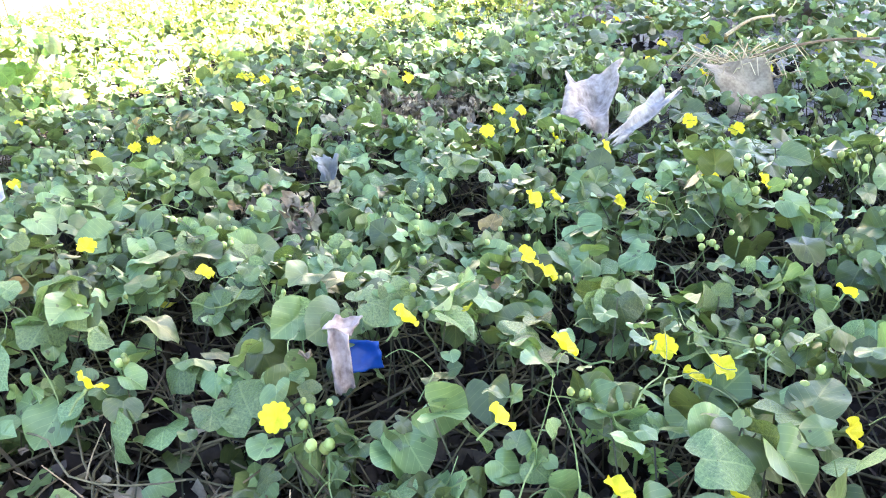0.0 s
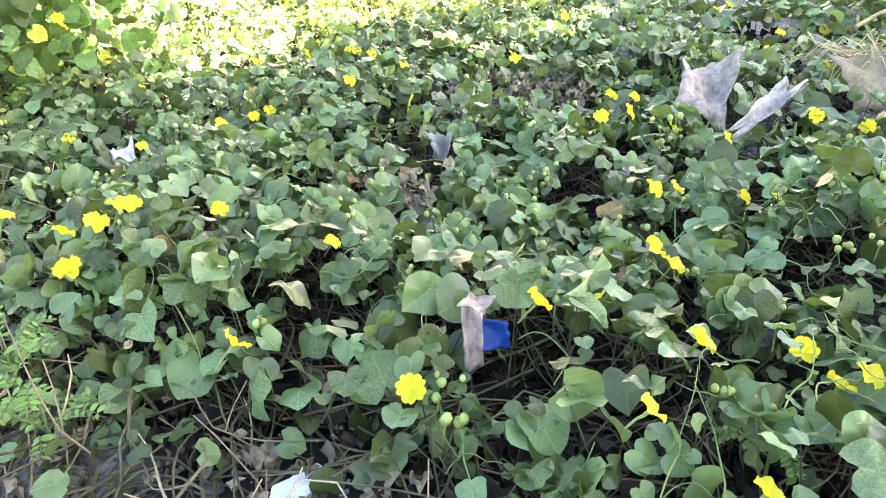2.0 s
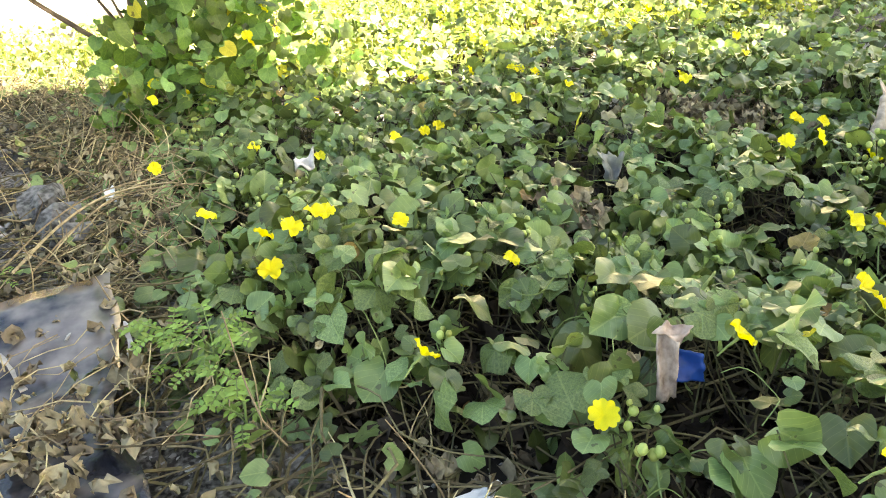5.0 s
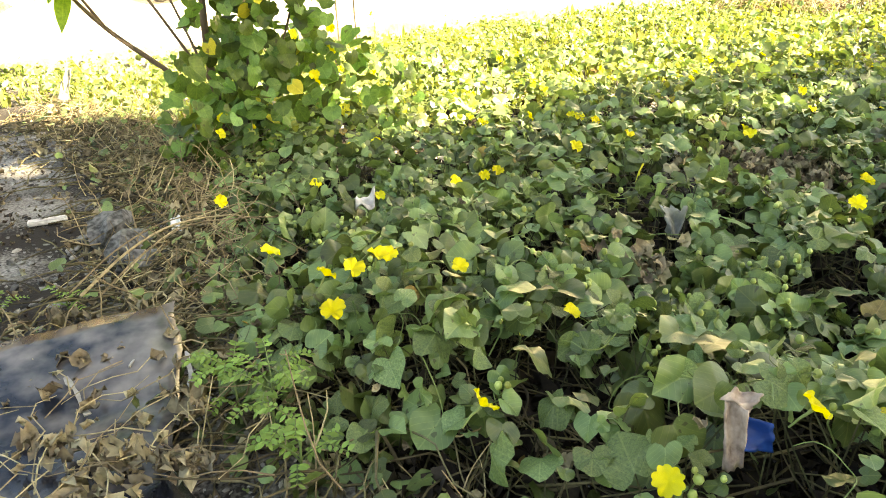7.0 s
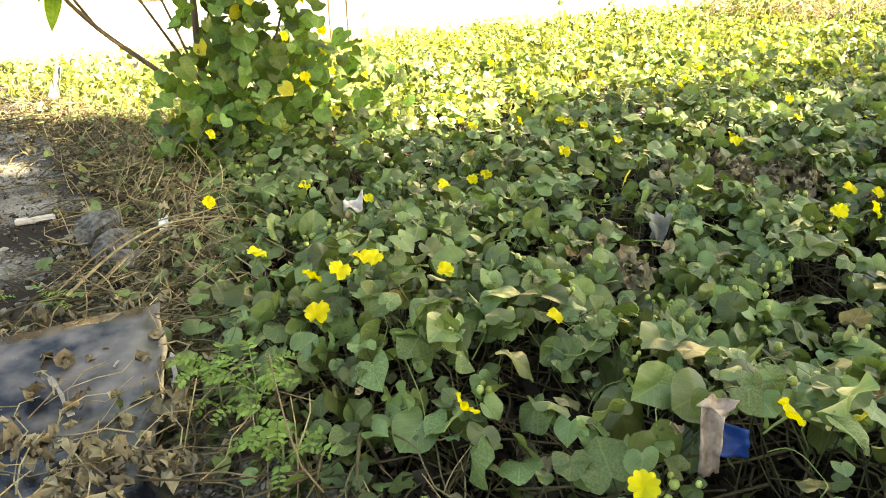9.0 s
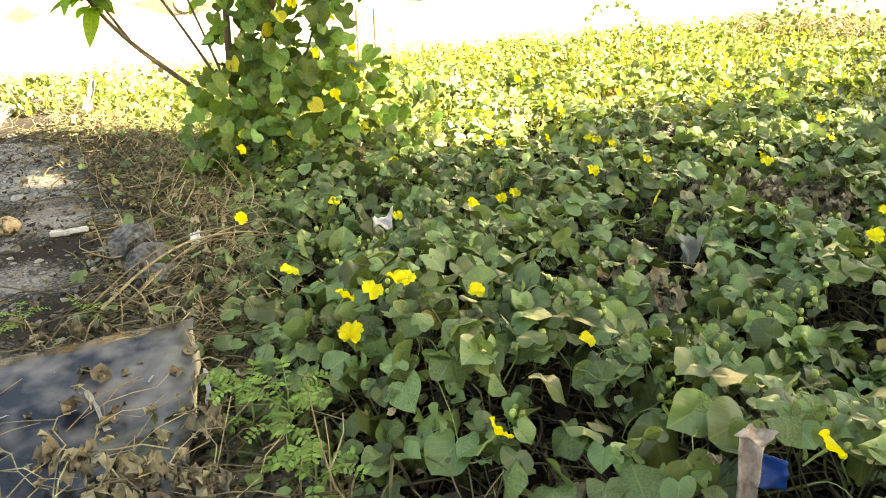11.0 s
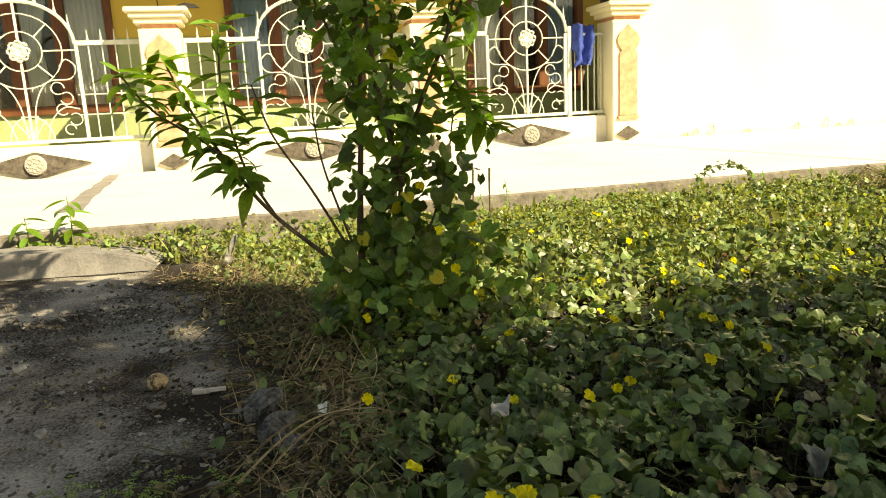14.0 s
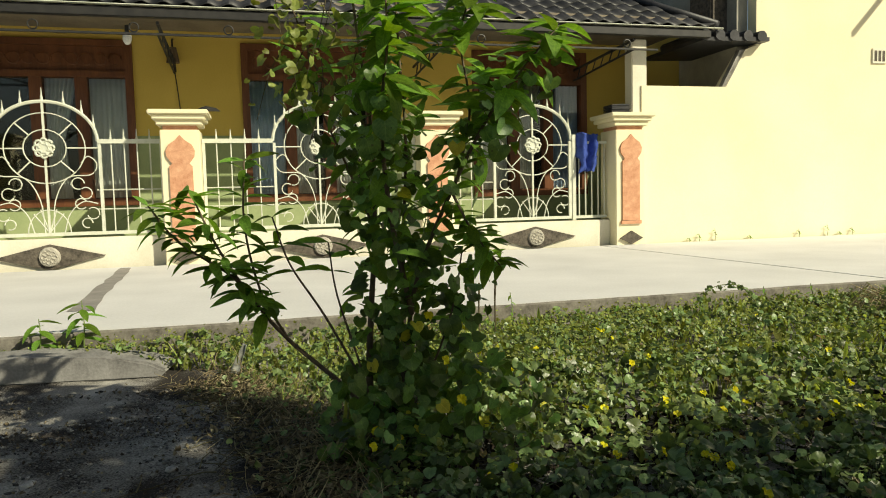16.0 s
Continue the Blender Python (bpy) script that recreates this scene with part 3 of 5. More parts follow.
vent = thing("vent_block", "small pale vent block set in the cream wall", "vent", (6.37, 6.93, 2.38))
part("vent_frame", boxed(-0.12, 0.12, -0.012, 0.02, -0.10, 0.10, bevel=0.006), M_WHITEP, vent)
# flush bars; the shade inside the vent openings is put into their colour
for i in range(3):
    part("vent_slot", boxed(-0.09 + 0.065 * i, -0.05 + 0.065 * i, -0.016, -0.011, -0.07, 0.07), M_CARVE, vent)
lean = thing("lean_to_roof", "short dark tiled lean-to above the low wall", "roof", (4.1, 7.2, 2.47))
part("roof_sheet", prism(bmesh.new(), [(-0.55, 0.0), (0.42, 0.02), (0.42, 0.07), (-0.55, 0.05)], -0.42, 0.9), M_TILE, lean)
for i in range(5):
    part("ridge_tile", tube(bmesh.new(), [(-0.5 + 0.2 * i, -0.44, 0.075), (-0.5 + 0.2 * i, 0.5, 0.085)], 0.07, 0.06, 8), M_TILE, lean)
part("beam", prism(bmesh.new(), [(-0.15, -0.53), (-0.09, -0.53), (0.19, -0.06), (0.11, -0.06)], -0.26, -0.18), M_CONC, lean)
tagged(finish("column", boxed(2.70, 2.905, 6.96, 7.14, 1.60, 2.50, bevel=0.01), M_WHITEP), "white plastered porch column", "column")
tagged(finish("dark_parapet", boxed(4.05, 4.44, 7.3, 7.8, 2.5, 3.4, bevel=0.02), M_CARVE), "dark parapet end above the eave", "parapet", kind="structure")

# ---- fence: plinth, pillars, gates ----
FENCE_Y = 7.06
plinth = tagged(finish("fence_plinth", boxed(-9, 2.44, FENCE_Y - 0.02, FENCE_Y + 0.16, -0.05, 0.31, bevel=0.008), M_WHITEP), "low whitewashed masonry plinth under the iron fence", "plinth", kind="structure")
for x in (-3.86, -1.10, 1.44):
    relief = thing("diamond_relief", "dark carved diamond with a round pale medallion", "relief", (x, FENCE_Y - 0.02, 0.125), "plinth diamonds")
    d = prism(bmesh.new(), [(-0.52, 0), (0, -0.13), (0.52, 0), (0, 0.13)], -0.03, 0.012)
    part("diamond", d, M_CARVE, relief)
    d = tube(bmesh.new(), [(0, -0.028, 0), (0, -0.05, 0), (0, -0.058, 0)], 0.105, 0.09, 20)
    for k in range(8):
        tube(d, arc(0.05 * math.cos(k * 0.785), 0.05 * math.sin(k * 0.785), -0.06, 0.024, 0, 360, 8), 0.008, sides=4)
    part("medallion", d, M_ROSE, relief)


def pillar(x):
    p = thing("fence_pillar", "cream fence pillar with terracotta onion-shaped panel", "pillar", (x, 6.88, 0), "fence pillars")
    part("shaft", boxed(-0.195, 0.195, 0, 0.40, -0.05, 1.40, bevel=0.008), M_CREAM, p)
    part("neck_band", boxed(-0.165, 0.165, 0.02, 0.38, 1.40, 1.445), M_TERRA, p)
    c = boxed(-0.225, 0.225, -0.03, 0.43, 1.445, 1.50, bevel=0.008)
    box(c, -0.26, 0.26, -0.065, 0.465, 1.50, 1.55, bevel=0.008)
    box(c, -0.295, 0.295, -0.10, 0.50, 1.55, 1.60, bevel=0.01)
    part("cap", c, M_CREAM, p)
    half = [(0.115, 0.30), (0.115, 1.02), (0.085, 1.05), (0.135, 1.12), (0.145, 1.18), (0.115, 1.245), (0.05, 1.29), (0.0, 1.345)]
    part("onion_panel", prism(bmesh.new(), half + [(-a, b) for a, b in half[-2::-1]], -0.022, 0.004), M_TERRA, p)
    part("panel_foot", boxed(-0.135, 0.135, -0.028, 0.004, 0.255, 0.296), M_TERRA, p)
    part("foot_diamond", prism(bmesh.new(), [(-0.15, 0.08), (0, 0.01), (0.15, 0.08), (0, 0.17)], -0.035, 0.006), M_CARVE, p)
    return p


first = pillar(-2.54)
for x in (-5.12, 0.20, 2.63):
    copy_thing(first, pose(x, 6.88, 0))


def gate(x0, x1, hub, bars_left=True):
    """Arched iron gate panel with a wheel, curls and upright bars."""
    y, low, rail, z = FENCE_Y + 0.06, 0.335, 1.30, 1.235
    gt = thing("iron_gate", "white painted wrought-iron gate with wheel and scrolls", "gate", (0, 0, 0), "fence gates")
    b = boxed(x0, x1, y - 0.015, y + 0.015, low, low + 0.035)
    box(b, x0, hub - 0.5, y - 0.02, y + 0.02, rail - 0.02, rail + 0.025)
    box(b, hub + 0.5, x1, y - 0.02, y + 0.02, rail - 0.02, rail + 0.025)
    for x in (x0, hub - 0.5, hub + 0.5, x1 - 0.03):
        box(b, x, x + 0.03, y - 0.015, y + 0.015, low + 0.035, rail - 0.02)
    part("frame", b, M_IRON, gt)
    part("arch", tube(bmesh.new(), arc(hub, rail, y, 0.5, 0, 180, 22, 0.41), 0.018, sides=6), M_IRON, gt)
    part("wheel_rim", tube(bmesh.new(), arc(hub, z, y, 0.38, 0, 360, 32, 0.36), 0.0065, sides=5), M_IRON, gt)
    part("inner_ring", tube(bmesh.new(), arc(hub, z, y, 0.20, 0, 360, 24, 0.19), 0.0065, sides=5), M_IRON, gt)
    for a in (0, 45, 135, 180, 225, 315):
        c, s = math.cos(radians(a)), math.sin(radians(a))
        r1 = 0.5 if a % 180 == 0 else 0.37
        part("spoke", tube(bmesh.new(), [(hub + 0.2 * c, y, z + 0.19 * s), (hub + r1 * c, y, z + r1 * 0.96 * s)], 0.008, sides=5), M_IRON, gt)
    part("centre_bar", boxed(hub - 0.010, hub + 0.010, y - 0.012, y + 0.012, low + 0.035, 1.71), M_IRON, gt)
    r = bmesh.new()
    tube(r, [(hub, y - 0.03, z), (hub, y + 0.02, z)], 0.075, 0.085, 14)
    for k in range(8):
        tube(r, arc(hub + 0.07 * math.cos(k * 0.785), z + 0.07 * math.sin(k * 0.785), y - 0.03, 0.03, 0, 360, 9), 0.012, sides=5)
    part("rosette", r, M_IRON, gt)
    for k in range(7):
        a = 20 + 140 * k / 6
        x, zz = hub + 0.5 * math.cos(radians(a)), rail + 0.41 * math.sin(radians(a))
        part("spike", tube(bmesh.new(), [(x, y, zz), (x, y, zz + 0.05), (x, y, zz + 0.065), (x, y, zz + 0.14)], 0.018, 0.003, 6), M_IRON, gt)
    for a, b2 in ((x0, hub - 0.5), (hub + 0.5, x1)):
        n = max(2, int((b2 - a) / 0.125))
        for k in range(1, n):
            x = a + (b2 - a) * k / n
            part("bar", tube(bmesh.new(), [(x, y, low + 0.03), (x, y, rail)], 0.0075, sides=5), M_IRON, gt)
            part("spike", tube(bmesh.new(), [(x, y, rail + 0.02), (x, y, rail + 0.05), (x, y, rail + 0.13)], 0.016, 0.003, 6), M_IRON, gt)
    for sgn in (-1, 1):
        s = bmesh.new()
        tube(s, smooth_line([(hub + sgn * 0.04, y, low + 0.03), (hub + sgn * 0.07, y, 0.70), (hub + sgn * 0.2, y, 0.93), (hub + sgn * 0.42, y, 0.96), (hub + sgn * 0.48, y, 1.07), (hub + sgn * 0.40, y, 1.15), (hub + sgn * 0.33, y, 1.08)]), 0.0065, sides=5)
        tube(s, smooth_line([(hub + sgn * 0.14, y, low + 0.03), (hub + sgn * 0.2, y, 0.56), (hub + sgn * 0.33, y, 0.68), (hub + sgn * 0.47, y, 0.66)]), 0.0065, sides=5)
        for cx, cz, rr, a0 in ((0.29, 0.87, 0.06, 0), (0.36, 0.77, 0.06, 200), (0.31, 0.66, 0.055, 30), (0.42, 0.56, 0.06, 200), (0.36, 0.46, 0.05, 0)):
            tube(s, arc(hub + sgn * cx, cz, y, rr * sgn, a0, a0 + 290, 12, rr), 0.0065, sides=5)
        part("scroll", s, M_IRON, gt)
    part("fan_arc", tube(bmesh.new(), arc(hub, low + 0.03, y, 0.2, 0, 180, 14, 0.24), 0.0065, sides=5), M_IRON, gt)
    for a in (50, 70, 110, 130):
        part("fan_ray", tube(bmesh.new(), [(hub, y, low + 0.03), (hub + 0.22 * math.cos(radians(a)), y, low + 0.03 + 0.26 * math.sin(radians(a)))], 0.007, sides=4), M_IRON, gt)
    for zz in (0.60, 0.80):
        for a, b2 in ((x0, hub - 0.47), (hub + 0.47, x1)):
            part("cross_bar", tube(bmesh.new(), [(a, y, zz), (b2, y, zz)], 0.007, sides=4), M_IRON, gt)
    return gt


gate(-4.92, -2.74, -3.87)
gate(-2.34, 0.0, -1.10)
gate(0.40, 1.95, 1.45)
side = thing("iron_fence_panel", "white iron fence panel with upright bars", "fence panel", (1.98, FENCE_Y + 0.06, 0))
part("lower_rail", boxed(0, 0.45, -0.015, 0.015, 0.335, 0.37), M_IRON, side)
part("upper_rail", boxed(0, 0.45, -0.015, 0.015, 1.25, 1.28), M_IRON, side)
part("gate_post", boxed(-0.02, 0.03, -0.025, 0.025, 0.31, 1.36, bevel=0.004), M_IRON, side)
for k in range(5):
    part("bar", tube(bmesh.new(), [(0.08 + 0.085 * k, 0, 0.36), (0.08 + 0.085 * k, 0, 1.26)], 0.009, sides=5), M_IRON, side)


def draped(name, label, category, material, at, w, h, waves, depth, turn=(0, 0, 0), thick=0.004, n=14, ragged=0.0):
    """A hanging or crumpled piece of sheet."""
    v = []
    for r in range(n + 1):
        for c in range(n + 1):
            s, t = c / n - 0.5, r / n
            rag = ragged * (lump(s * 7 + at[0], t * 7 + at[1], 1.0))
            v.append((s * w * (1 - 0.25 * t) + rag * w * t, depth * math.sin(s * waves + t * 2) + depth * lump(s * 4, t * 4 + at[0]), -t * h + rag * h * abs(s)))
    f = [(r * (n + 1) + c, r * (n + 1) + c + 1, (r + 1) * (n + 1) + c + 1, (r + 1) * (n + 1) + c) for r in range(n) for c in range(n)]
    ob = new(name, mesh_of(name, v, f, material))
    ob.matrix_basis = pose(*at, *turn)
    sol = ob.modifiers.new("thick", "SOLIDIFY")
    sol.thickness = thick
    return tagged(ob, label, category)


draped("hanging_cloth", "crumpled blue cloth hung over the iron fence", "cloth", M_BLUE, (2.14, FENCE_Y + 0.0, 1.37), 0.26, 0.46, 9, 0.05, ragged=0.30)
stack = thing("tile_stack", "stack of dark roof tiles on the pillar cap", "tile stack", (2.50, 6.93, 1.60))
for k in range(5):
    part("spare_tile", prism(bmesh.new(), [(-0.14, 0.02 * k), (0.11, 0.02 * k + 0.004), (0.11, 0.02 * k + 0.016), (0, 0.02 * k + 0.022), (-0.14, 0.02 * k + 0.014)], -0.1 + 0.01 * (k % 2), 0.12), M_TILE, stack)
scrap = prism(bmesh.new(), [(-0.12, 0), (0.14, 0), (0.10, 0.03), (0.0, 0.05), (-0.05, 0.035)], -0.03, 0.03)
ob = tagged(finish("dark_scrap", scrap, M_BLACK), "small black scrap lying on the pillar cap", "scrap")
ob.location = (-2.27, 6.95, 1.60)
TURN = Matrix.Translation((0, 7.077, 0)) @ Matrix.Rotation(radians(7.33), 4, "Z") @ Matrix.Translation((0, -6.88, 0))
for ob in list(bpy.data.objects):
    if ob.parent is None and ob not in outside:
        ob.matrix_basis = TURN @ ob.matrix_basis

# ---- unseen tree added behind the walk to shade the vines ----
tree = thing("shade_tree", "broad leafy unseen tree added to shade the vines", "tree", (5.2, -4.6, -0.15))
part("trunk", tube(bmesh.new(), [(0, 0, 0), (0.1, 0.1, 1.5), (0, 0.3, 3.2), (-0.2, 0.6, 4.5)], 0.22, 0.12, 10), M_BARK, tree)
limbs = bmesh.new()
for a in range(9):
    c, s = math.cos(a * 0.7), math.sin(a * 0.7)
    tube(limbs, smooth_line([(0, 0.2, 2.6 + 0.15 * a), (1.2 * c, 0.3 + 1.1 * s, 3.9 + 0.1 * a), (2.7 * c, 0.6 + 2.2 * s, 4.4)]), 0.09, 0.02, 6)
part("limbs", limbs, M_BARK, tree)
H = 4.2
drift = Vector((sun_way.x, sun_way.y, 0)) * (H / sun_way.z)
shade_n = 21000
sx, sy = rng.uniform(-4.6, 4.9, shade_n), rng.uniform(-5.2, 2.6, shade_n)
# crown leaves are kept only where the wanted shade should fall
keep, rise = [], []
for a, b in zip(sx, sy):
    border = float(np.interp(a, (-4, -2.5, -2.0, -1.6, -1.2, -0.65, -0.3, 0.2, 0.9, 1.6, 2.4, 4), (0.9, 0.9, 0.95, 1.15, 1.45, 1.35, 0.80, 0.62, 0.62, 0.95, 1.45, 1.9))) - 0.05 + 0.45 * lump(a, b, 2.6)
    gap = lump(a + 9, b, 1.9) + 0.5 * lump(a, b + 4, 5.0)
    round_off = math.hypot((a - 0.2) / 4.6, (b + 1.4) / 3.9) + 0.15 * lump(a, b, 1.3) < 1
    keep.append(b < border + rng.triangular(-0.75, 0.0, 0.55) and round_off and (gap < (0.24 if a < -1.1 else 0.30) or b < (1.2 if -1.1 < a < -0.3 else -0.1)))
keep = np.array(keep)
sx, sy = sx[keep], sy[keep]
rise = rng.uniform(-0.9, 0.9, len(sx))
spots = np.stack([sx + drift.x * (1 + rise / H) - 5.2, sy + drift.y * (1 + rise / H) + 4.6, np.full(len(sx), H) + rise + 0.15], axis=1)
nrm = rng.normal(0, 0.45, (len(sx), 3)) + np.array(sun_way)
crown = strewn("crown", LANCES, spots, frames_from(nrm, rng.normal(0, 1, (len(sx), 3))), rng.uniform(0.26, 0.42, len(sx)), M_LANCE, tree)

# ---- vines ----
vines = thing("vine_bed", "dense bed of heart-leaved creeping vine with yellow flowers", "vine", (0, 0, 0), kind="stuff")


def bare(x, y):
    """Patches with few leaves: litter mound, soil gaps, dark hollows."""
    b = 0.0
    for cx, cy, r in ((0.31, 0.27, 0.14), (0.07, -0.17, 0.08), (0.31, -0.55, 0.08), (-0.175, -0.02, 0.06), (-0.25, -0.57, 0.06), (0.9, -0.12, 0.12), (0.46, -0.06, 0.07), (-0.05, 0.08, 0.06), (-0.35, -0.32, 0.06), (0.1, -0.5, 0.06), (-0.55, -0.37, 0.15)):
        b = max(b, 1 - math.hypot(x - cx, y - cy) / r)
    return b


FLOWERS_NEAR = [(-0.357, -0.186, -0.037), (-0.445, -0.032, -0.025), (-0.625, -0.055, 0.010), (-0.590, -0.048, 0.008), (-0.52, -0.322, -0.033), (-0.635, -0.155, 0.010), (-0.272, -0.471, -0.006), (-0.413, -0.466, -0.047), (-0.322, -0.653, 0.016), (-0.061, -0.451, -0.049), (-0.075, -0.435, -0.030), (-0.276, -0.721, -0.032), (-0.096, -0.689, -0.036), (-0.112, -0.676, -0.046), (0.30, -0.509, -0.029), (0.549, -0.322, -0.056), (-0.183, -0.587, -0.022), (0.342, -0.416, -0.07), (0.33, -0.408, -0.055), (0.082, -0.29, -0.05), (0.116, -0.302, -0.055), (0.299, -0.136, -0.05), (0.25, -0.08, -0.025), (-0.104, -0.635, -0.04), (-0.089, -0.798, -0.045), (-0.207, -0.769, -0.045), (0.11, -0.702, -0.04), (-0.565, -0.091, 0.038), (-0.683, 0.099, -0.011), (-0.55, -0.075, 0.030)]
FLOWERS_MID = [(0.51, -0.254, -0.045), (0.826, -0.081, -0.045), (0.931, -0.17, -0.045), (0.306, -0.237, -0.045), (0.365, 0.02, -0.045), (0.235, -0.025, -0.045), (-0.333, 0.312, -0.023), (-0.261, 0.363, -0.035), (-0.21, 0.421, -0.047), (0.17, -0.372, -0.06), (0.207, -0.397, -0.06), (1.068, -0.321, -0.04), (0.839, -0.41, -0.04), (0.388, 0.416, -0.045), (0.134, 0.781, -0.045), (0.149, 0.685, -0.045), (0.862, 0.088, -0.045), (1.029, 0.172, -0.045), (0.817, 0.461, -0.045), (1.263, 0.503, -0.045), (1.192, 0.489, -0.045), (-0.745, 0.413, -0.028), (-0.558, 0.561, -0.065), (-0.454, 0.426, -0.065), (-0.447, 0.726, -0.041)]
FLOWERS_FAR = [(-0.371, 0.826, -0.06), (-0.023, 0.447, -0.028), (0.146, 0.515, -0.039), (0.145, 0.342, -0.029), (0.467, 0.524, -0.07), (-0.652, 1.037, -0.038), (-0.66, 0.98, -0.045), (-0.091, 0.822, -0.045), (0.04, 0.817, -0.045), (0.145, 0.754, -0.045), (0.161, 0.693, -0.045), (0.804, 0.716, -0.045), (0.664, 0.526, -0.045), (0.343, 0.058, -0.045), (1.143, 1.275, -0.045), (-0.099, 0.9, -0.045), (0.66, 1.01, -0.04), (0.78, 1.05, -0.04), (-0.04, 1.23, -0.04), (0.24, 1.25, -0.04), (0.52, 1.31, -0.04), (-0.17, 1.75, -0.04), (0.33, 1.76, -0.04), (0.44, 1.86, -0.04)]
FLOWERS = FLOWERS_NEAR + FLOWERS_MID + FLOWERS_FAR

CLEAR = ((-0.54, -0.39, 0.045, 1), (-0.50, -0.43, 0.05, 1), (-0.60, -0.30, 0.04, 1), (-0.325, -0.455, 0.032, 1), (-0.295, -0.455, 0.016, 1), (0.31, 0.27, 0.08, 1), (0.21, 0.25, 0.05, 1), (0.38, 0.2, 0.05, 1), (-0.33, -0.50, 0.04, 1), (-0.30, -0.475, 0.045, 1), (0.46, -0.08, 0.055, 1), (0.53, -0.05, 0.05, 1), (0.40, -0.215, 0.028, 1), (0.5, -0.19, 0.03, 1), (0.57, -0.17, 0.03, 1), (0.80, -0.2, 0.08, 1), (-0.04, 0.06, 0.03, 1), (-0.50, 0.335, 0.025, 1))


def sample(count, x0, x1, y0, y1):
    out = []
    while len(out) < count:
        x, y = rng.uniform(x0, x1), rng.uniform(y0, y1)
        d = x - bed_edge(y)
        if any(math.hypot(x - cx, (y - cy) * k) < r for cx, cy, r, k in CLEAR):
            continue
        if d < -0.02 + 0.05 * lump(x, y, 9) or y > road_edge(x) - 0.03:
            continue
        thin = min(0.96, 1.3 * bare(x, y))
        if y > 0.0 and y < 1.9 and d < 0.25:
            thin = max(thin, 0.40 * (1 - d / 0.25))
        if lump(x * 1.0 + 3, y, 7.5) > 0.17:
            thin = max(thin, 0.80)
        if y < -0.95 - 0.55 * min(max(x - 0.1, 0), 1) + 0.15 * lump(x, 0, 3) or x > 4.0 + 0.4 * lump(0, y, 2):
            continue
        if rng.random() < thin:
            continue
        out.append((x, y))
    return np.array(out)


def vine_leaves(xy, size, spread, low_share):
    n = len(xy)
    top = np.array([canopy(x, y) for x, y in xy])
    floor = np.array([soil_height(x, y) for x, y in xy])
    level = np.where(rng.random(n) < low_share, rng.uniform(0.2, 0.8, n), rng.uniform(0.86, 1.12, n))
    z = floor + 0.012 + (top - floor - 0.012) * level
    nrm = rng.normal(0, spread, (n, 3)) + np.array((0.06, -0.16, 1.0))
    tip = rng.normal(0, 1, (n, 3)) + np.array((0.0, -0.5, -0.35))
    spans = np.where(rng.random(n) < 0.46, rng.normal(size * 0.60, size * 0.15, n), rng.normal(size * 1.1, size * 0.24, n))
    for fx, fy, fz in FLOWERS:
        near_one = np.hypot(xy[:, 0] - fx + 0.006, xy[:, 1] - fy + 0.022) < 0.042
        z = np.where(near_one, np.minimum(z, np.maximum(fz - 0.024, floor + 0.01)), z)
    return np.column_stack([xy, z]), frames_from(nrm, tip), np.clip(spans, size * 0.35, size * 1.65), level


near = sample(5900, -0.8, 1.0, -0.95, 0.75)
P, T, S, level = vine_leaves(near, 0.0345, 0.66, 0.16)
front = np.where((P[:, 0] < 0.12) & (P[:, 1] < 0.0) & (level > 0.86))[0][:300]
rest = np.setdiff1d(np.arange(len(P)), front)
leaf_meshes = [mesh_of("leaf", *shape[:2], M_LEAF, shape[2]) for shape in NEAR_LEAVES]
for i in front:
    ob = new("leaf", leaf_meshes[int(rng.integers(0, len(leaf_meshes)))])
    ob.parent = vines
    ob.matrix_basis = Matrix.Translation(P[i]) @ Matrix(T[i].tolist()).to_4x4() @ Matrix.Scale(float(S[i]), 4)
tagged(strewn("leaf_mat", NEAR_LEAVES, P[rest], T[rest], S[rest], M_LEAF, vines), kind="stuff")
stalks = bmesh.new()
for i in np.where(level > 0.5)[0][:2200]:
    p = Vector(P[i])
    foot = p + Vector((rng.normal(0, 0.05), rng.normal(0, 0.05), 0))
    foot.z = soil_height(p.x, p.y) + 0.005
    tube(stalks, [p, p.lerp(foot, 0.5) + Vector((rng.normal(0, 0.006), rng.normal(0, 0.006), 0)), foot], 0.0008, 0.0011, 3)
tagged(part("leaf_stalks", stalks, M_STALK, vines), kind="stuff")

mid = np.concatenate([sample(5400, -1.2, 2.2, 0.7, 2.0), sample(3000, 1.0, 2.2, -0.8, 0.7)])
P, T, S, level = vine_leaves(mid, 0.033, 0.78, 0.16)
tagged(strewn("leaf_mat", FAR_LEAVES, P, T, S, M_LEAF, vines), kind="stuff")
far = np.concatenate([sample(6500, -3.0, 3.6, 1.9, 3.55), sample(3800, 2.2, 4.3, -1.7, 2.4), sample(1500, 0.0, 2.2, -1.7, -0.8)])
P, T, S, level = vine_leaves(far, 0.030, 0.75, 0.15)
tagged(strewn("leaf_mat", SMALL_LEAVES, P, T, S, M_LEAF, vines), kind="stuff")
# fine weed over the bright zone, sunlight painted into its leaf colour
fresh = np.concatenate([sample(9500, -3.0, 3.4, 2.0, 3.55), sample(3600, -0.9, 2.4, 0.8, 2.0)])
P, T, S, level = vine_leaves(fresh, 0.0155, 0.75, 0.10)
P[:, 2] += np.abs(rng.normal(0, 0.022, len(P)))
tagged(strewn("young_weed_leaves", SMALL_LEAVES, P, T, S, M_SUNLEAF, vines), kind="stuff")
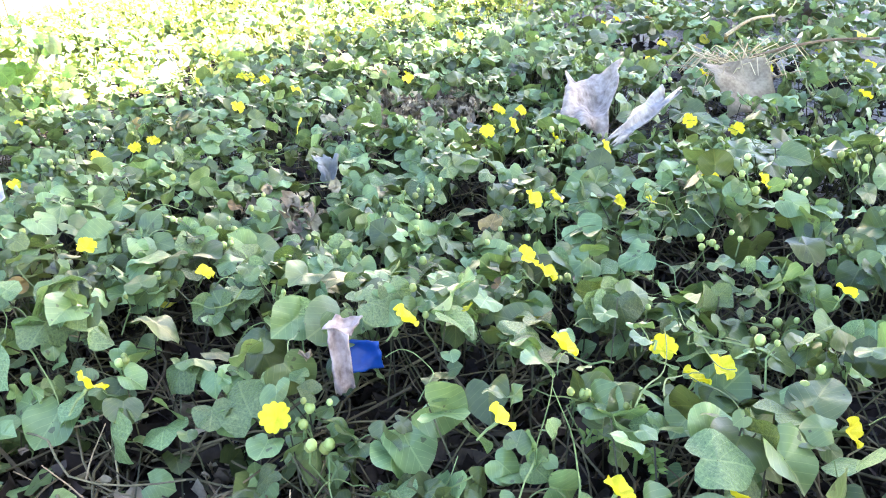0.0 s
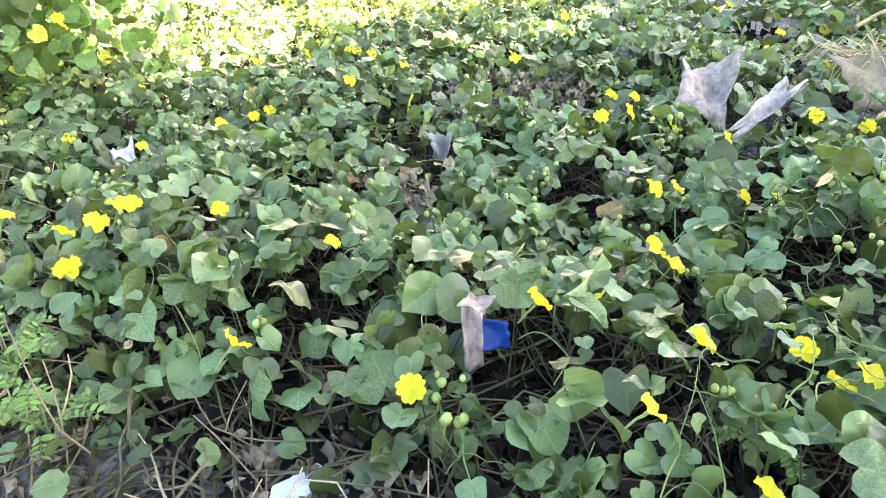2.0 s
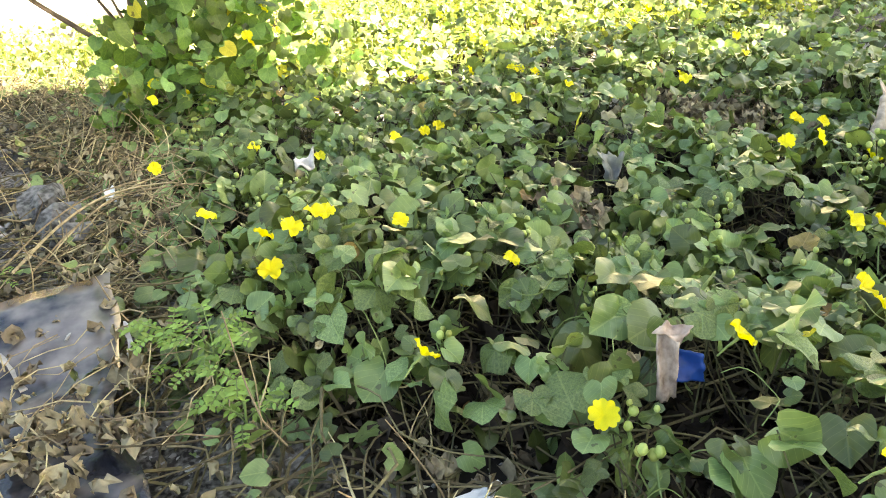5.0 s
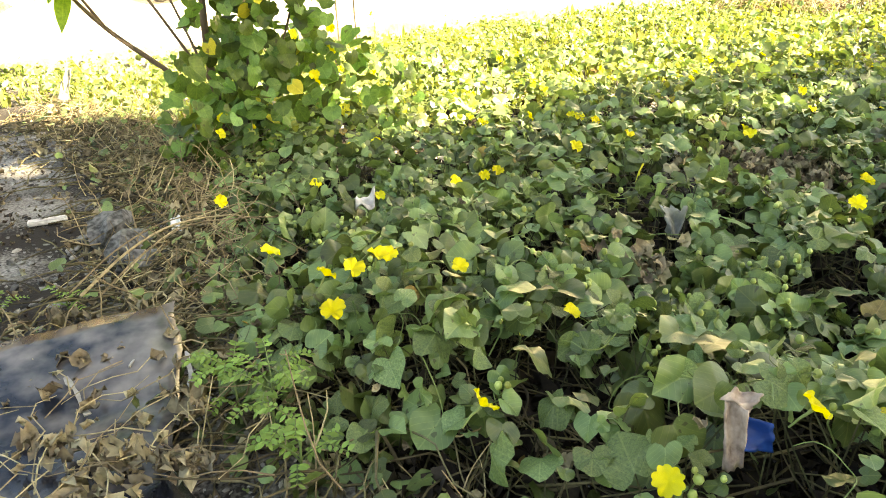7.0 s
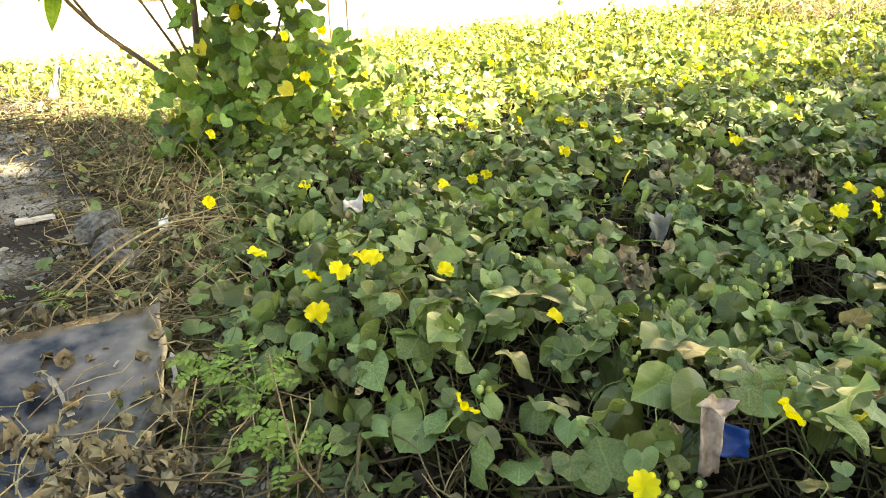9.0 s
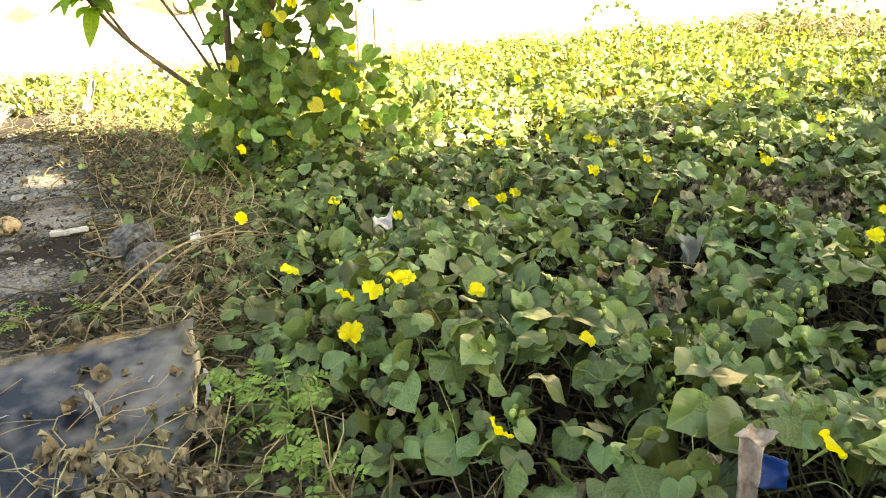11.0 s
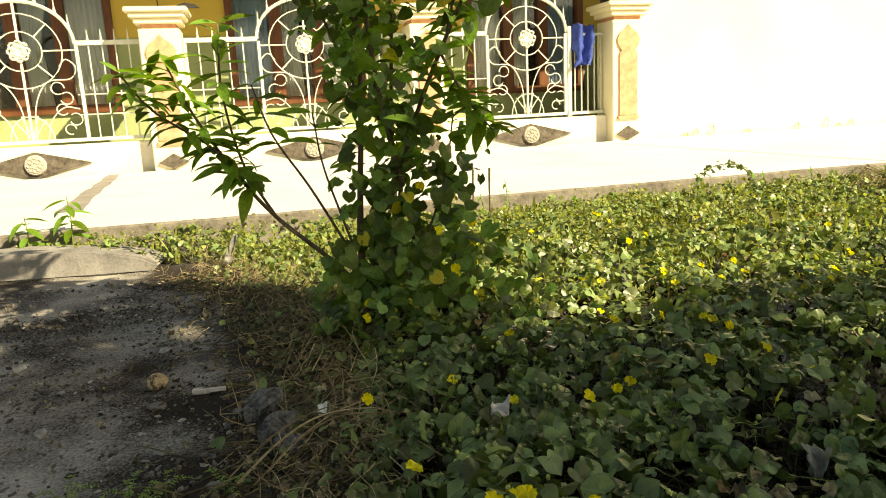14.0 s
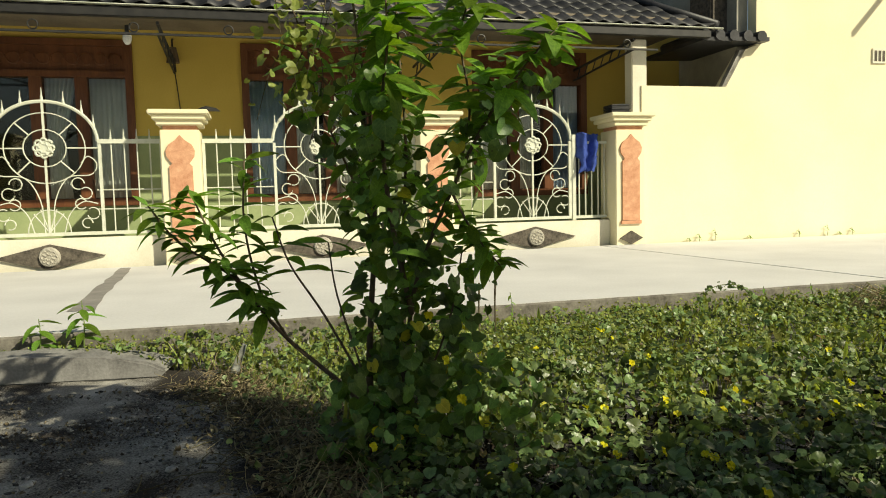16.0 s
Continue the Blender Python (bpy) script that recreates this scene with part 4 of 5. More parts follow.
for material, count, size in ((M_OLD, 170, 0.026), (M_YELLOW, 70, 0.027), (M_DEADLEAF, 260, 0.016)):
    P, T, S, level = vine_leaves(sample(count, -0.9, 2.2, -0.5, 3.0), size, 0.5, 0.35)
    tagged(strewn("ageing_leaves", CURLED if material == M_DEADLEAF else NEAR_LEAVES, P, T, S, material, vines), kind="stuff")

# rotting litter whose near-black colour carries shade under the leaves
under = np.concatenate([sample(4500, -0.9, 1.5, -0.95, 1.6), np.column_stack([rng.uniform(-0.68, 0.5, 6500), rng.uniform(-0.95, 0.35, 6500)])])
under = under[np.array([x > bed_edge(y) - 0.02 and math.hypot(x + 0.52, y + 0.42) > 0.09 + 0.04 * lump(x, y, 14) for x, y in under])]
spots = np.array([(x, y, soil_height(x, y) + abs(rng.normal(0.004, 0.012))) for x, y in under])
tagged(strewn("rotting_litter", SCRAPS, spots, frames_from(rng.normal(0, 0.5, (len(spots), 3)) + np.array((0, 0, 0.8)), rng.normal(0, 1, (len(spots), 3))), rng.uniform(0.014, 0.042, len(spots)), M_GAPLITTER, vines), kind="stuff")
blades = sample(5200, -2.4, 3.2, 1.4, 3.5)
spots = np.array([(x, y, soil_height(x, y)) for x, y in blades])
tall = rng.uniform(0.04, 0.10, len(spots)) * np.where(rng.random(len(spots)) < 0.08, 1.7, 1.0)
tagged(strewn("young_shoots", [lance_leaf(4, 0.5, 0.2, 0.10), lance_leaf(4, 0.2, 0.3, 0.07)], spots, frames_from(rng.normal(0, 1, (len(spots), 3)) * np.array((1, 1, 0.2)), rng.normal(0, 0.35, (len(spots), 3)) + np.array((0, 0, 1.0))), tall, M_SUNLEAF, vines), kind="stuff")
runners = bmesh.new()
for x, y in np.concatenate([sample(900, -0.95, 1.1, -0.95, 1.5), sample(900, -0.7, 0.5, -0.95, 0.2)]):
    a, pts = rng.uniform(0, 6.28), []
    z = rng.uniform(0.004, 0.035) * (1 if rng.random() < 0.7 else 1.8)
    for k in range(6):
        pts.append((x, y, soil_height(x, y) + z + 0.012 * math.sin(k * 1.3 + a)))
        x, y, a = x + 0.05 * math.cos(a), y + 0.05 * math.sin(a), a + rng.normal(0, 0.45)
    tube(runners, smooth_line(pts, 2), rng.uniform(0.0010, 0.0021), 0.0009, 4)
tagged(part("runners", runners, M_STEM, vines), kind="stuff")

tendrils = bmesh.new()
for x, y in sample(750, -0.8, 1.1, -0.9, 1.3):
    a, pts = rng.uniform(0, 6.28), []
    lift = rng.uniform(-0.012, 0.012)
    step, curl = rng.uniform(0.008, 0.018), rng.normal(0, 0.3)
    for k in range(7):
        pts.append((x, y, canopy(x, y) + lift + 0.006 * math.sin(k * 1.1 + a)))
        x, y, a = x + step * math.cos(a), y + step * math.sin(a), a + curl + rng.normal(0, 0.25)
    tube(tendrils, smooth_line(pts, 2), rng.uniform(0.0006, 0.0012), 0.0005, 3)
tagged(part("tendrils", tendrils, M_GREENSTEM, vines), kind="stuff")


def ball_shape(lat, lon):
    v = [(math.sin(math.pi * i / lat) * math.cos(2 * math.pi * j / lon), math.sin(math.pi * i / lat) * math.sin(2 * math.pi * j / lon), math.cos(math.pi * i / lat)) for i in range(lat + 1) for j in range(lon)]
    f = [(i * lon + j, i * lon + (j + 1) % lon, (i + 1) * lon + (j + 1) % lon, (i + 1) * lon + j) for i in range(lat) for j in range(lon)]
    v = np.array(v)
    return v * np.array((1, 1, 1.15)), np.array(f), np.zeros((len(v), 2))


BALL = ball_shape(4, 7)
bp = []
for x, y in sample(230, -0.8, 1.0, -0.9, 0.9):
    z = canopy(x, y) + 0.004
    for k in range(int(rng.integers(2, 6))):
        bp.append((x + rng.normal(0, 0.011), y + rng.normal(0, 0.011), z + rng.normal(0, 0.009)))
bp = np.array(bp)
bud_stalks = bmesh.new()
for p in bp[::2]:
    tube(bud_stalks, [p, p + np.array((rng.normal(0, 0.006), rng.normal(0, 0.006), -0.018)), p + np.array((rng.normal(0, 0.012), rng.normal(0, 0.012), -0.045))], 0.0009, 0.0011, 3)
tagged(part("bud_stalks", bud_stalks, M_GREENSTEM, vines), kind="stuff")
tagged(strewn("buds", [BALL], bp, np.repeat(np.eye(3)[None], len(bp), 0), rng.uniform(0.0028, 0.0055, len(bp)), M_BUD, vines), kind="stuff")

# flowers
fv, ff, fu, seg = [], [], [], 40
for r, z in ((0.002, -0.46), (0.16, -0.40), (0.42, -0.18), (0.74, -0.02), (1.0, 0.02)):
    for k in range(seg):
        a = 2 * math.pi * k / seg
        off = (a / 1.2566 + 0.5) % 1 - 0.5
        lobe = 1 - 0.22 * r * math.exp(-((abs(off) - 0.5) / 0.13) ** 2) - 0.12 * r * math.exp(-(off / 0.09) ** 2)
        ruffle = -0.16 * r * r * math.cos(2 * math.pi * off) + 0.09 * r * r * math.sin(7 * a + 2 * r) + 0.14 * r * r * math.sin(2 * a + 1)
        fv.append((r * lobe * math.cos(a), r * lobe * math.sin(a), z + ruffle))
        fu.append((0, 0))
for i in range(4):
    for k in range(seg):
        ff.append((i * seg + k, i * seg + (k + 1) % seg, (i + 1) * seg + (k + 1) % seg, (i + 1) * seg + k))
flower_mesh = mesh_of("corolla", fv, ff, M_PETAL, fu)
cb = tube(bmesh.new(), [(0, 0, -2.2), (0.1, 0, -1.3), (0, 0, -0.85), (0, 0, -0.6), (0, 0, -0.47)], 0.07, 0.14, 6)
calyx_mesh = finish("calyx", cb, M_GREENSTEM)
calyx_data = calyx_mesh.data
bpy.data.objects.remove(calyx_mesh)


def flower(x, y, z, r, tilt=None):
    ob = new("flower", flower_mesh)
    tagged(ob, "bright yellow funnel-shaped flower on a thin green stalk", "flower", "yellow flowers")
    t = tilt or (rng.uniform(15, 60), rng.uniform(-30, 30), rng.uniform(-70, 60))
    ob.matrix_basis = pose(x, y, z, 0, 0, t[2]) @ pose(0, 0, 0, t[0], t[1], rng.uniform(0, 70)) @ Matrix.Scale(r, 4)
    c = new("calyx", calyx_data)
    c.parent = ob
    return ob


for x, y, z in FLOWERS:
    flower(x, y, z, rng.uniform(0.0115, 0.0155))
for x, y in sample(26, -0.3, 2.2, 1.0, 2.6):
    flower(x, y, canopy(x, y) + 0.02, rng.uniform(0.012, 0.016))
for x, y, z in ((-0.488, 0.928, 0.098), (-0.475, 0.979, 0.076), (-0.407, 1.124, 0.187), (-0.42, 1.05, 0.14), (-0.52, 1.0, 0.19), (-0.46, 1.08, 0.27), (-0.73, 0.93, -0.02), (-0.72, 0.97, 0.01), (-0.56, 1.05, 0.31)):
    flower(x, y, z, 0.0145, (rng.uniform(40, 80), 0, rng.uniform(-40, 40)))

# ---- shrub with climbing vine ----
shrub = thing("shrub", "young leafy shrub overgrown by climbing heart-leaved vine", "shrub", (-0.72, 1.22, -0.14))
SHRUB = Vector((-0.72, 1.22, -0.14))
STEMS = (
    ((-0.72, 1.24, -0.16), (-0.73, 1.23, 0.10), (-0.72, 1.20, 0.30), (-0.70, 1.24, 0.55), (-0.70, 1.26, 0.85), (-0.74, 1.25, 1.20), (-0.76, 1.22, 1.45)),
    ((-0.70, 1.24, -0.16), (-0.77, 1.25, 0.02), (-0.97, 1.24, 0.22), (-1.05, 1.12, 0.36), (-1.13, 1.04, 0.52), (-1.19, 1.0, 0.68)),
    ((-0.66, 1.22, -0.16), (-0.62, 1.20, 0.15), (-0.58, 1.12, 0.42), (-0.47, 1.03, 0.70), (-0.37, 1.03, 0.88), (-0.26, 1.04, 1.02), (-0.17, 1.05, 1.12)),
    ((-0.68, 1.26, -0.16), (-0.62, 1.28, 0.2), (-0.61, 1.30, 0.5), (-0.60, 1.20, 0.8), (-0.62, 1.1, 1.05), (-0.63, 1.08, 1.3)),
    ((-0.60, 1.15, 0.3), (-0.66, 1.05, 0.6), (-0.68, 1.0, 0.85), (-0.66, 0.98, 1.05), (-0.66, 0.97, 1.2)),
    ((-0.47, 1.03, 0.70), (-0.42, 1.1, 0.9), (-0.44, 1.12, 1.1), (-0.4, 1.1, 1.25)),
    ((-0.70, 1.26, 0.85), (-0.84, 1.2, 1.0), (-0.92, 1.18, 1.2)),
    ((-0.97, 1.24, 0.22), (-1.04, 1.18, 0.38), (-1.07, 1.12, 0.58), (-1.06, 1.1, 0.76)),
    ((-0.70, 1.25, 0.55), (-0.78, 1.2, 0.75), (-0.86, 1.16, 0.95), (-0.88, 1.12, 1.15)),
    ((-1.03, 1.15, 0.32), (-1.10, 1.06, 0.44), (-1.22, 1.0, 0.54), (-1.29, 0.98, 0.64)),
    ((-0.50, 1.02, 0.68), (-0.44, 0.98, 0.55), (-0.36, 1.0, 0.45)),
    ((-0.75, 1.24, 0.08), (-0.86, 1.2, 0.30), (-0.95, 1.15, 0.46), (-0.99, 1.1, 0.60)),
    ((-0.70, 1.24, -0.1), (-0.76, 1.2, 0.15), (-0.82, 1.2, 0.36), (-0.84, 1.18, 0.52)),
    ((-0.66, 1.20, -0.1), (-0.55, 1.15, 0.12), (-0.48, 1.12, 0.32), (-0.45, 1.1, 0.50)),
)
lance_meshes = [mesh_of("leaf", *s[:2], M_LANCE, s[2]) for s in LANCES]
vx = []
for number, stem in enumerate(STEMS):
    line = [p - SHRUB for p in smooth_line(stem, 7)]
    part("trunk" if number == 0 else "branch", tube(bmesh.new(), line, 0.013 if number == 0 else 0.009 if number < 5 else 0.0045, 0.0022, 7), M_BARK, shrub, smooth=True)
    for k, p in enumerate(line):
        height = p.z
        if height > 0.48 or number in (1, 7, 9):
            leaves = 0 if k < 3 else 4 if k > len(line) - 9 else 3
            if number in (1, 7, 9):
                leaves = 0 if height < 0.46 else 3
            if number in (0, 6, 8):
                leaves = min(leaves, 1 if number else 2)
            if number > 10:
                leaves = 2 if height > 0.56 and k % 2 else 0
            for q in range(leaves):
                a = k * 2.4 + q * 3.0 + rng.normal(0, 0.4)
                ob = new("leaf", lance_meshes[int(rng.integers(0, 4))])
                ob.parent = shrub
                size = rng.uniform(0.09, 0.165) if height > 1.0 else rng.uniform(0.06, 0.115)
                way = np.array([[math.cos(a), math.sin(a), rng.uniform(-0.15, 1.0)]])
                turn = frames_from(np.array([[rng.normal(0, 0.3), rng.normal(-0.2, 0.3), 1.0]]), way)[0]
                ob.matrix_basis = Matrix.Translation(p) @ Matrix(turn.tolist()).to_4x4() @ Matrix.Scale(size, 4)
        if number in (0, 2, 3, 4, 8, 13) and height < 1.15:
            for q in range(6 if height < 0.45 else 4 if height < 0.85 else 3):
                vx.append(p + Vector((rng.normal(0, 0.055), rng.normal(-0.02, 0.05), rng.normal(0, 0.03))))
crown_leaves = []
for number in (0, 2, 3, 4, 5):
    for p in [q - SHRUB for q in smooth_line(STEMS[number], 9)]:
        if 0.42 < p.z < 1.0:
            for q in range(1):
                crown_leaves.append(p + Vector((rng.normal(0, 0.06), rng.normal(-0.01, 0.05), rng.normal(0.0, 0.03))))
crown_leaves = np.array([tuple(v) for v in crown_leaves])
n = len(crown_leaves)
tagged(strewn("inner_foliage", LANCES, crown_leaves, frames_from(rng.normal(0, 0.5, (n, 3)) + np.array((0, -0.5, 0.7)), rng.normal(0, 0.6, (n, 3)) + np.array((0, 0, 0.4))), rng.uniform(0.06, 0.12, n), M_LANCE, shrub), kind="stuff")
for q in range(260):
    a, r = rng.uniform(0, 6.28), rng.uniform(0.05, 0.36)
    vx.append(Vector((0.18 + r * math.cos(a), -0.1 + 0.7 * r * math.sin(a), rng.uniform(0.04, 0.55 - r))))
vx = np.array([tuple(v) for v in vx])
n = len(vx)
turns = frames_from(rng.normal(0, 0.6, (n, 3)) + np.array((0.1, -0.7, 0.5)), rng.normal(0, 0.5, (n, 3)) + np.array((0, 0, -1.0)))
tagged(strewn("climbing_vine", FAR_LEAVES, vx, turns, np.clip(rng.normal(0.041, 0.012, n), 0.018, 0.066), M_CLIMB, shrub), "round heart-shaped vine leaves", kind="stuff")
few = rng.choice(n, 15, replace=False)
tagged(strewn("yellowed_vine", FAR_LEAVES, vx[few] + np.array((0, -0.03, 0)), turns[few], np.full(15, 0.042), M_YELLOW, shrub), "yellowed vine leaves", kind="stuff")
# top leaves look sunlit through their yellow-green colour
head = np.column_stack([rng.normal(0, 0.062, 190), rng.normal(0, 0.06, 190), rng.uniform(-0.2, 0.30, 190)]) + np.array((-0.16, -0.16, 1.24))
tagged(strewn("sunlit_vine", FAR_LEAVES, head, frames_from(rng.normal(0, 0.6, (190, 3)) + np.array((0.3, -0.6, 0.5)), rng.normal(0, 0.6, (190, 3)) + np.array((0, 0, -0.8))), rng.uniform(0.016, 0.042, 190), M_SUNLEAF, shrub), "small vine leaves with sunlit yellow-green put into their colour", kind="stuff")
trailers = bmesh.new()
for q in range(9):
    foot = Vector((-0.16 + rng.normal(0, 0.07), -0.16 + rng.normal(0, 0.05), 1.15 + rng.uniform(0, 0.3)))
    tube(trailers, smooth_line([foot, foot + Vector((rng.normal(-0.02, 0.03), -0.02, -0.10)), foot + Vector((rng.normal(-0.03, 0.05), -0.03, -0.24))]), 0.0016, 0.0008, 4)
tagged(part("trailing_stems", trailers, M_STEM, shrub), kind="stuff")

# ---- path, litter and debris ----
M_STRAW = mat("pale_straw", (0.30, 0.23, 0.11), (0.58, 0.48, 0.28), 20, 0.8, 0.3, 160, rand=0.4)
slab = [(-3.9, -0.18), (-1.70, -0.18), (-1.66, -0.14), (-1.74, -0.10), (-1.95, -0.065), (-2.3, -0.05), (-2.7, -0.062), (-3.2, -0.05), (-3.9, -0.055)]
s = prism(bmesh.new(), slab, 2.50, 2.72)
bmesh.ops.bevel(s, geom=list(s.edges), offset=0.012, segments=2, affect="EDGES")
tagged(finish("broken_kerb", s, M_KERB), "broken pale concrete kerb lying along the soil path", "kerb")


def rock(name, label, category, at, size, material, squash=(1, 1, 0.7), rough=0.25, group="", seed=0.0, turn=0):
    b = bmesh.new()
    bmesh.ops.create_icosphere(b, subdivisions=3 if size > 0.09 else 2, radius=1)
    for v in b.verts:
        k = 1 + rough * noise.noise(v.co * 1.3 + Vector((seed, seed, 0))) + 0.4 * rough * noise.noise(v.co * 4)
        v.co = Vector((v.co.x * squash[0], v.co.y * squash[1], v.co.z * squash[2])) * k * size
    ob = finish(name, b, material)
    ob.matrix_basis = pose(*at, 0, 0, turn)
    return tagged(ob, label, category, group)


for k, (x, y, size, turn) in enumerate(((-0.985, 0.735, 0.058, 70), (-0.945, 0.60, 0.050, 62), (-0.925, 0.52, 0.032, 30))):
    rock("kerb_stone", "grey weathered kerb stone half sunk beside the dry vines", "stone", (x, y, -0.160), size, M_RAWSTONE, (1.35, 0.68, 0.80), 0.38, "kerb stones", seed=2.3 + k * 1.7, turn=turn)
rock("round_husk", "round dry brown fruit husk on the soil path", "fruit", (-1.293, 0.976, soil_height(-1.293, 0.976) + 0.022), 0.026, M_FRUIT, (1.1, 1, 0.95), 0.12, seed=4)
ob = finish("tile_chip", boxed(-0.042, 0.042, -0.013, 0.013, 0, 0.011, bevel=0.003), M_PAPER)
ob.matrix_basis = pose(-1.15, 0.915, soil_height(-1.15, 0.915) + 0.002, 2, 3, 12)
tagged(ob, "pale oblong tile chip on the soil path", "chip")
for k, (x, y, size) in enumerate(((-1.26, 0.84, 0.02), (-1.07, 0.72, 0.014), (-1.0, 0.5, 0.012), (-1.2, 0.6, 0.013), (-1.05, 0.42, 0.014), (-1.35, 1.3, 0.018), (-0.58, -0.36, 0.012), (-0.63, -0.23, 0.011), (-1.02, 0.92, 0.012), (-1.75, 1.25, 0.02), (-1.5, 0.75, 0.016))):
    rock("stone", "grey stone chip lying on dark soil", "stone", (x, y, soil_height(x, y) + size * 0.2), size, M_STONE, (1.3, 0.9, 0.5), 0.35, "loose stones", seed=k * 3.1, turn=k * 47)
rock("foam_scrap", "torn white foam scrap on dark soil", "scrap", (-0.517, -0.424, soil_height(-0.517, -0.424) + 0.012), 0.021, M_WHITE, (1.3, 0.8, 0.45), 0.6, seed=9, turn=30)

BALL = ball_shape(3, 5)
CHIPS = [(np.sign(BALL[0]) * np.abs(BALL[0]) ** 0.75 * np.array((1.3, 0.8, 0.45)) * (1 + 0.35 * rng.normal(0, 1, (len(BALL[0]), 1)).clip(-1, 1)), BALL[1], BALL[2]) for k in range(6)]
n = 12500
gx0, gy0 = rng.uniform(-2.5, -0.5, n), rng.uniform(-0.9, 2.3, n)
ok = np.array([x < bed_edge(y) + 0.05 and not (x < -0.82 and y < 0.08) and lump(x + 4, y, 3.6) + rng.normal(0, 0.15) > -0.12 for x, y in zip(gx0, gy0)])
gx0, gy0 = gx0[ok], gy0[ok]
spots = np.array([(x, y, soil_height(x, y) + 0.001) for x, y in zip(gx0, gy0)])
grain = np.where(rng.random(len(spots)) < 0.05, rng.uniform(0.004, 0.008, len(spots)), np.abs(rng.normal(0.0014, 0.0030, len(spots))) + 0.0018)
tagged(strewn("gravel", CHIPS, spots, frames_from(rng.normal(0, 0.2, (len(spots), 3)) + np.array((0, 0, 1.0)), rng.normal(0, 1, (len(spots), 3))), grain, M_GRIT, smooth=False), "fine grey gravel and grit on the path", "gravel", kind="stuff")
crumbs = np.column_stack([rng.uniform(-2.4, -0.8, 1500), rng.uniform(0.15, 2.3, 1500)])
crumbs = crumbs[[x < bed_edge(y) - 0.02 and lump(x + 2, y, 3.0) + rng.normal(0, 0.25) > 0.0 for x, y in crumbs]]
spots = np.array([(x, y, soil_height(x, y) + 0.003) for x, y in crumbs])
tagged(strewn("leaf_crumbs", CURLED, spots, frames_from(rng.normal(0, 0.35, (len(spots), 3)) + np.array((0, 0, 1.0)), rng.normal(0, 1, (len(spots), 3))), rng.uniform(0.005, 0.017, len(spots)), M_DEADLEAF), "dry brown leaf crumbs scattered on the soil path", "leaf litter", kind="stuff")

n = 9500
px, py = rng.uniform(-2.4, -0.75, n), rng.uniform(0.1, 2.4, n)
ok = np.array([x < bed_edge(y) and rng.random() < 1.3 * math.exp(-(bed_edge(y) - x) / 0.16) + 1.1 * max(0.0, lump(x, y, 2.6) + 0.05) for x, y in zip(px, py)])
spots = np.array([(x, y, soil_height(x, y) + 0.002) for x, y in zip(px[ok], py[ok])])
tagged(strewn("dark_litter", CURLED, spots, frames_from(rng.normal(0, 0.3, (len(spots), 3)) + np.array((0, 0, 1.0)), rng.normal(0, 1, (len(spots), 3))), rng.uniform(0.004, 0.014, len(spots)), M_CRUMB), "dark crumbled leaf litter on the soil path", "leaf litter", kind="stuff")
n = 3500
gx0, gy0 = rng.uniform(-0.85, -0.2, n), rng.uniform(-0.95, 0.15, n)
ok = np.array([x < bed_edge(y) + 0.18 for x, y in zip(gx0, gy0)])
spots = np.array([(x, y, soil_height(x, y) + 0.0006) for x, y in zip(gx0[ok], gy0[ok])])
tagged(strewn("grit", CHIPS, spots, frames_from(rng.normal(0, 0.2, (len(spots), 3)) + np.array((0, 0, 1.0)), rng.normal(0, 1, (len(spots), 3))), np.abs(rng.normal(0.0008, 0.0012, len(spots))) + 0.0006, M_STONE, smooth=False), "fine pale grit on dark soil under the vines", "grit", kind="stuff")


def litter_spots(count, y0, y1, inner, outer):
    y = rng.uniform(y0, y1, count)
    x = np.array([bed_edge(b) for b in y]) + rng.normal(inner, outer, count)
    return [(a, b) for a, b in zip(x, y)]


twigs = bmesh.new()
places = litter_spots(1900, 0.12, 2.35, -0.05, 0.11) + litter_spots(80, -0.7, 0.12, -0.05, 0.10)
for x, y in places:
    a, lift = rng.uniform(0, 6.28), abs(rng.normal(0.0, 0.03))
    length, pts = rng.uniform(0.03, 0.12), []
    slant = rng.normal(0.0, 0.012)
    bendy = rng.normal(0, 0.45)
    for k in range(5):
        pts.append((x, y, max(soil_height(x, y) + 0.003, soil_height(x, y) + lift + slant * k)))
        x, y, a = x + length / 4 * math.cos(a), y + length / 4 * math.sin(a), a + bendy + rng.normal(0, 0.3)
    tube(twigs, pts, rng.uniform(0.0006, 0.0020), 0.0006, 4)
tagged(finish("dry_twigs", twigs, M_DRY), "tangle of dry brown vine twigs at the bed's edge", "twigs", kind="stuff")
dark_twigs = bmesh.new()
for x, y in litter_spots(900, 0.1, 2.3, -0.10, 0.12) + litter_spots(260, -0.75, 0.1, -0.03, 0.10):
    a, pts = rng.uniform(0, 6.28), []
    lift = abs(rng.normal(0.0, 0.022))
    for k in range(5):
        pts.append((x, y, soil_height(x, y) + 0.003 + lift * math.sin(0.4 + k * 0.6)))
        x, y, a = x + 0.035 * math.cos(a), y + 0.035 * math.sin(a), a + rng.normal(0, 0.5)
    tube(dark_twigs, pts, rng.uniform(0.0012, 0.003), 0.001, 4)
tagged(finish("dead_vine_stems", dark_twigs, M_STEM), "dead dark vine stems on the soil", "twigs", kind="stuff")
pl = np.array(litter_spots(760, -0.5, 2.3, -0.05, 0.11))
spots = np.array([(x, y, soil_height(x, y) + abs(rng.normal(0.02, 0.02))) for x, y in pl])
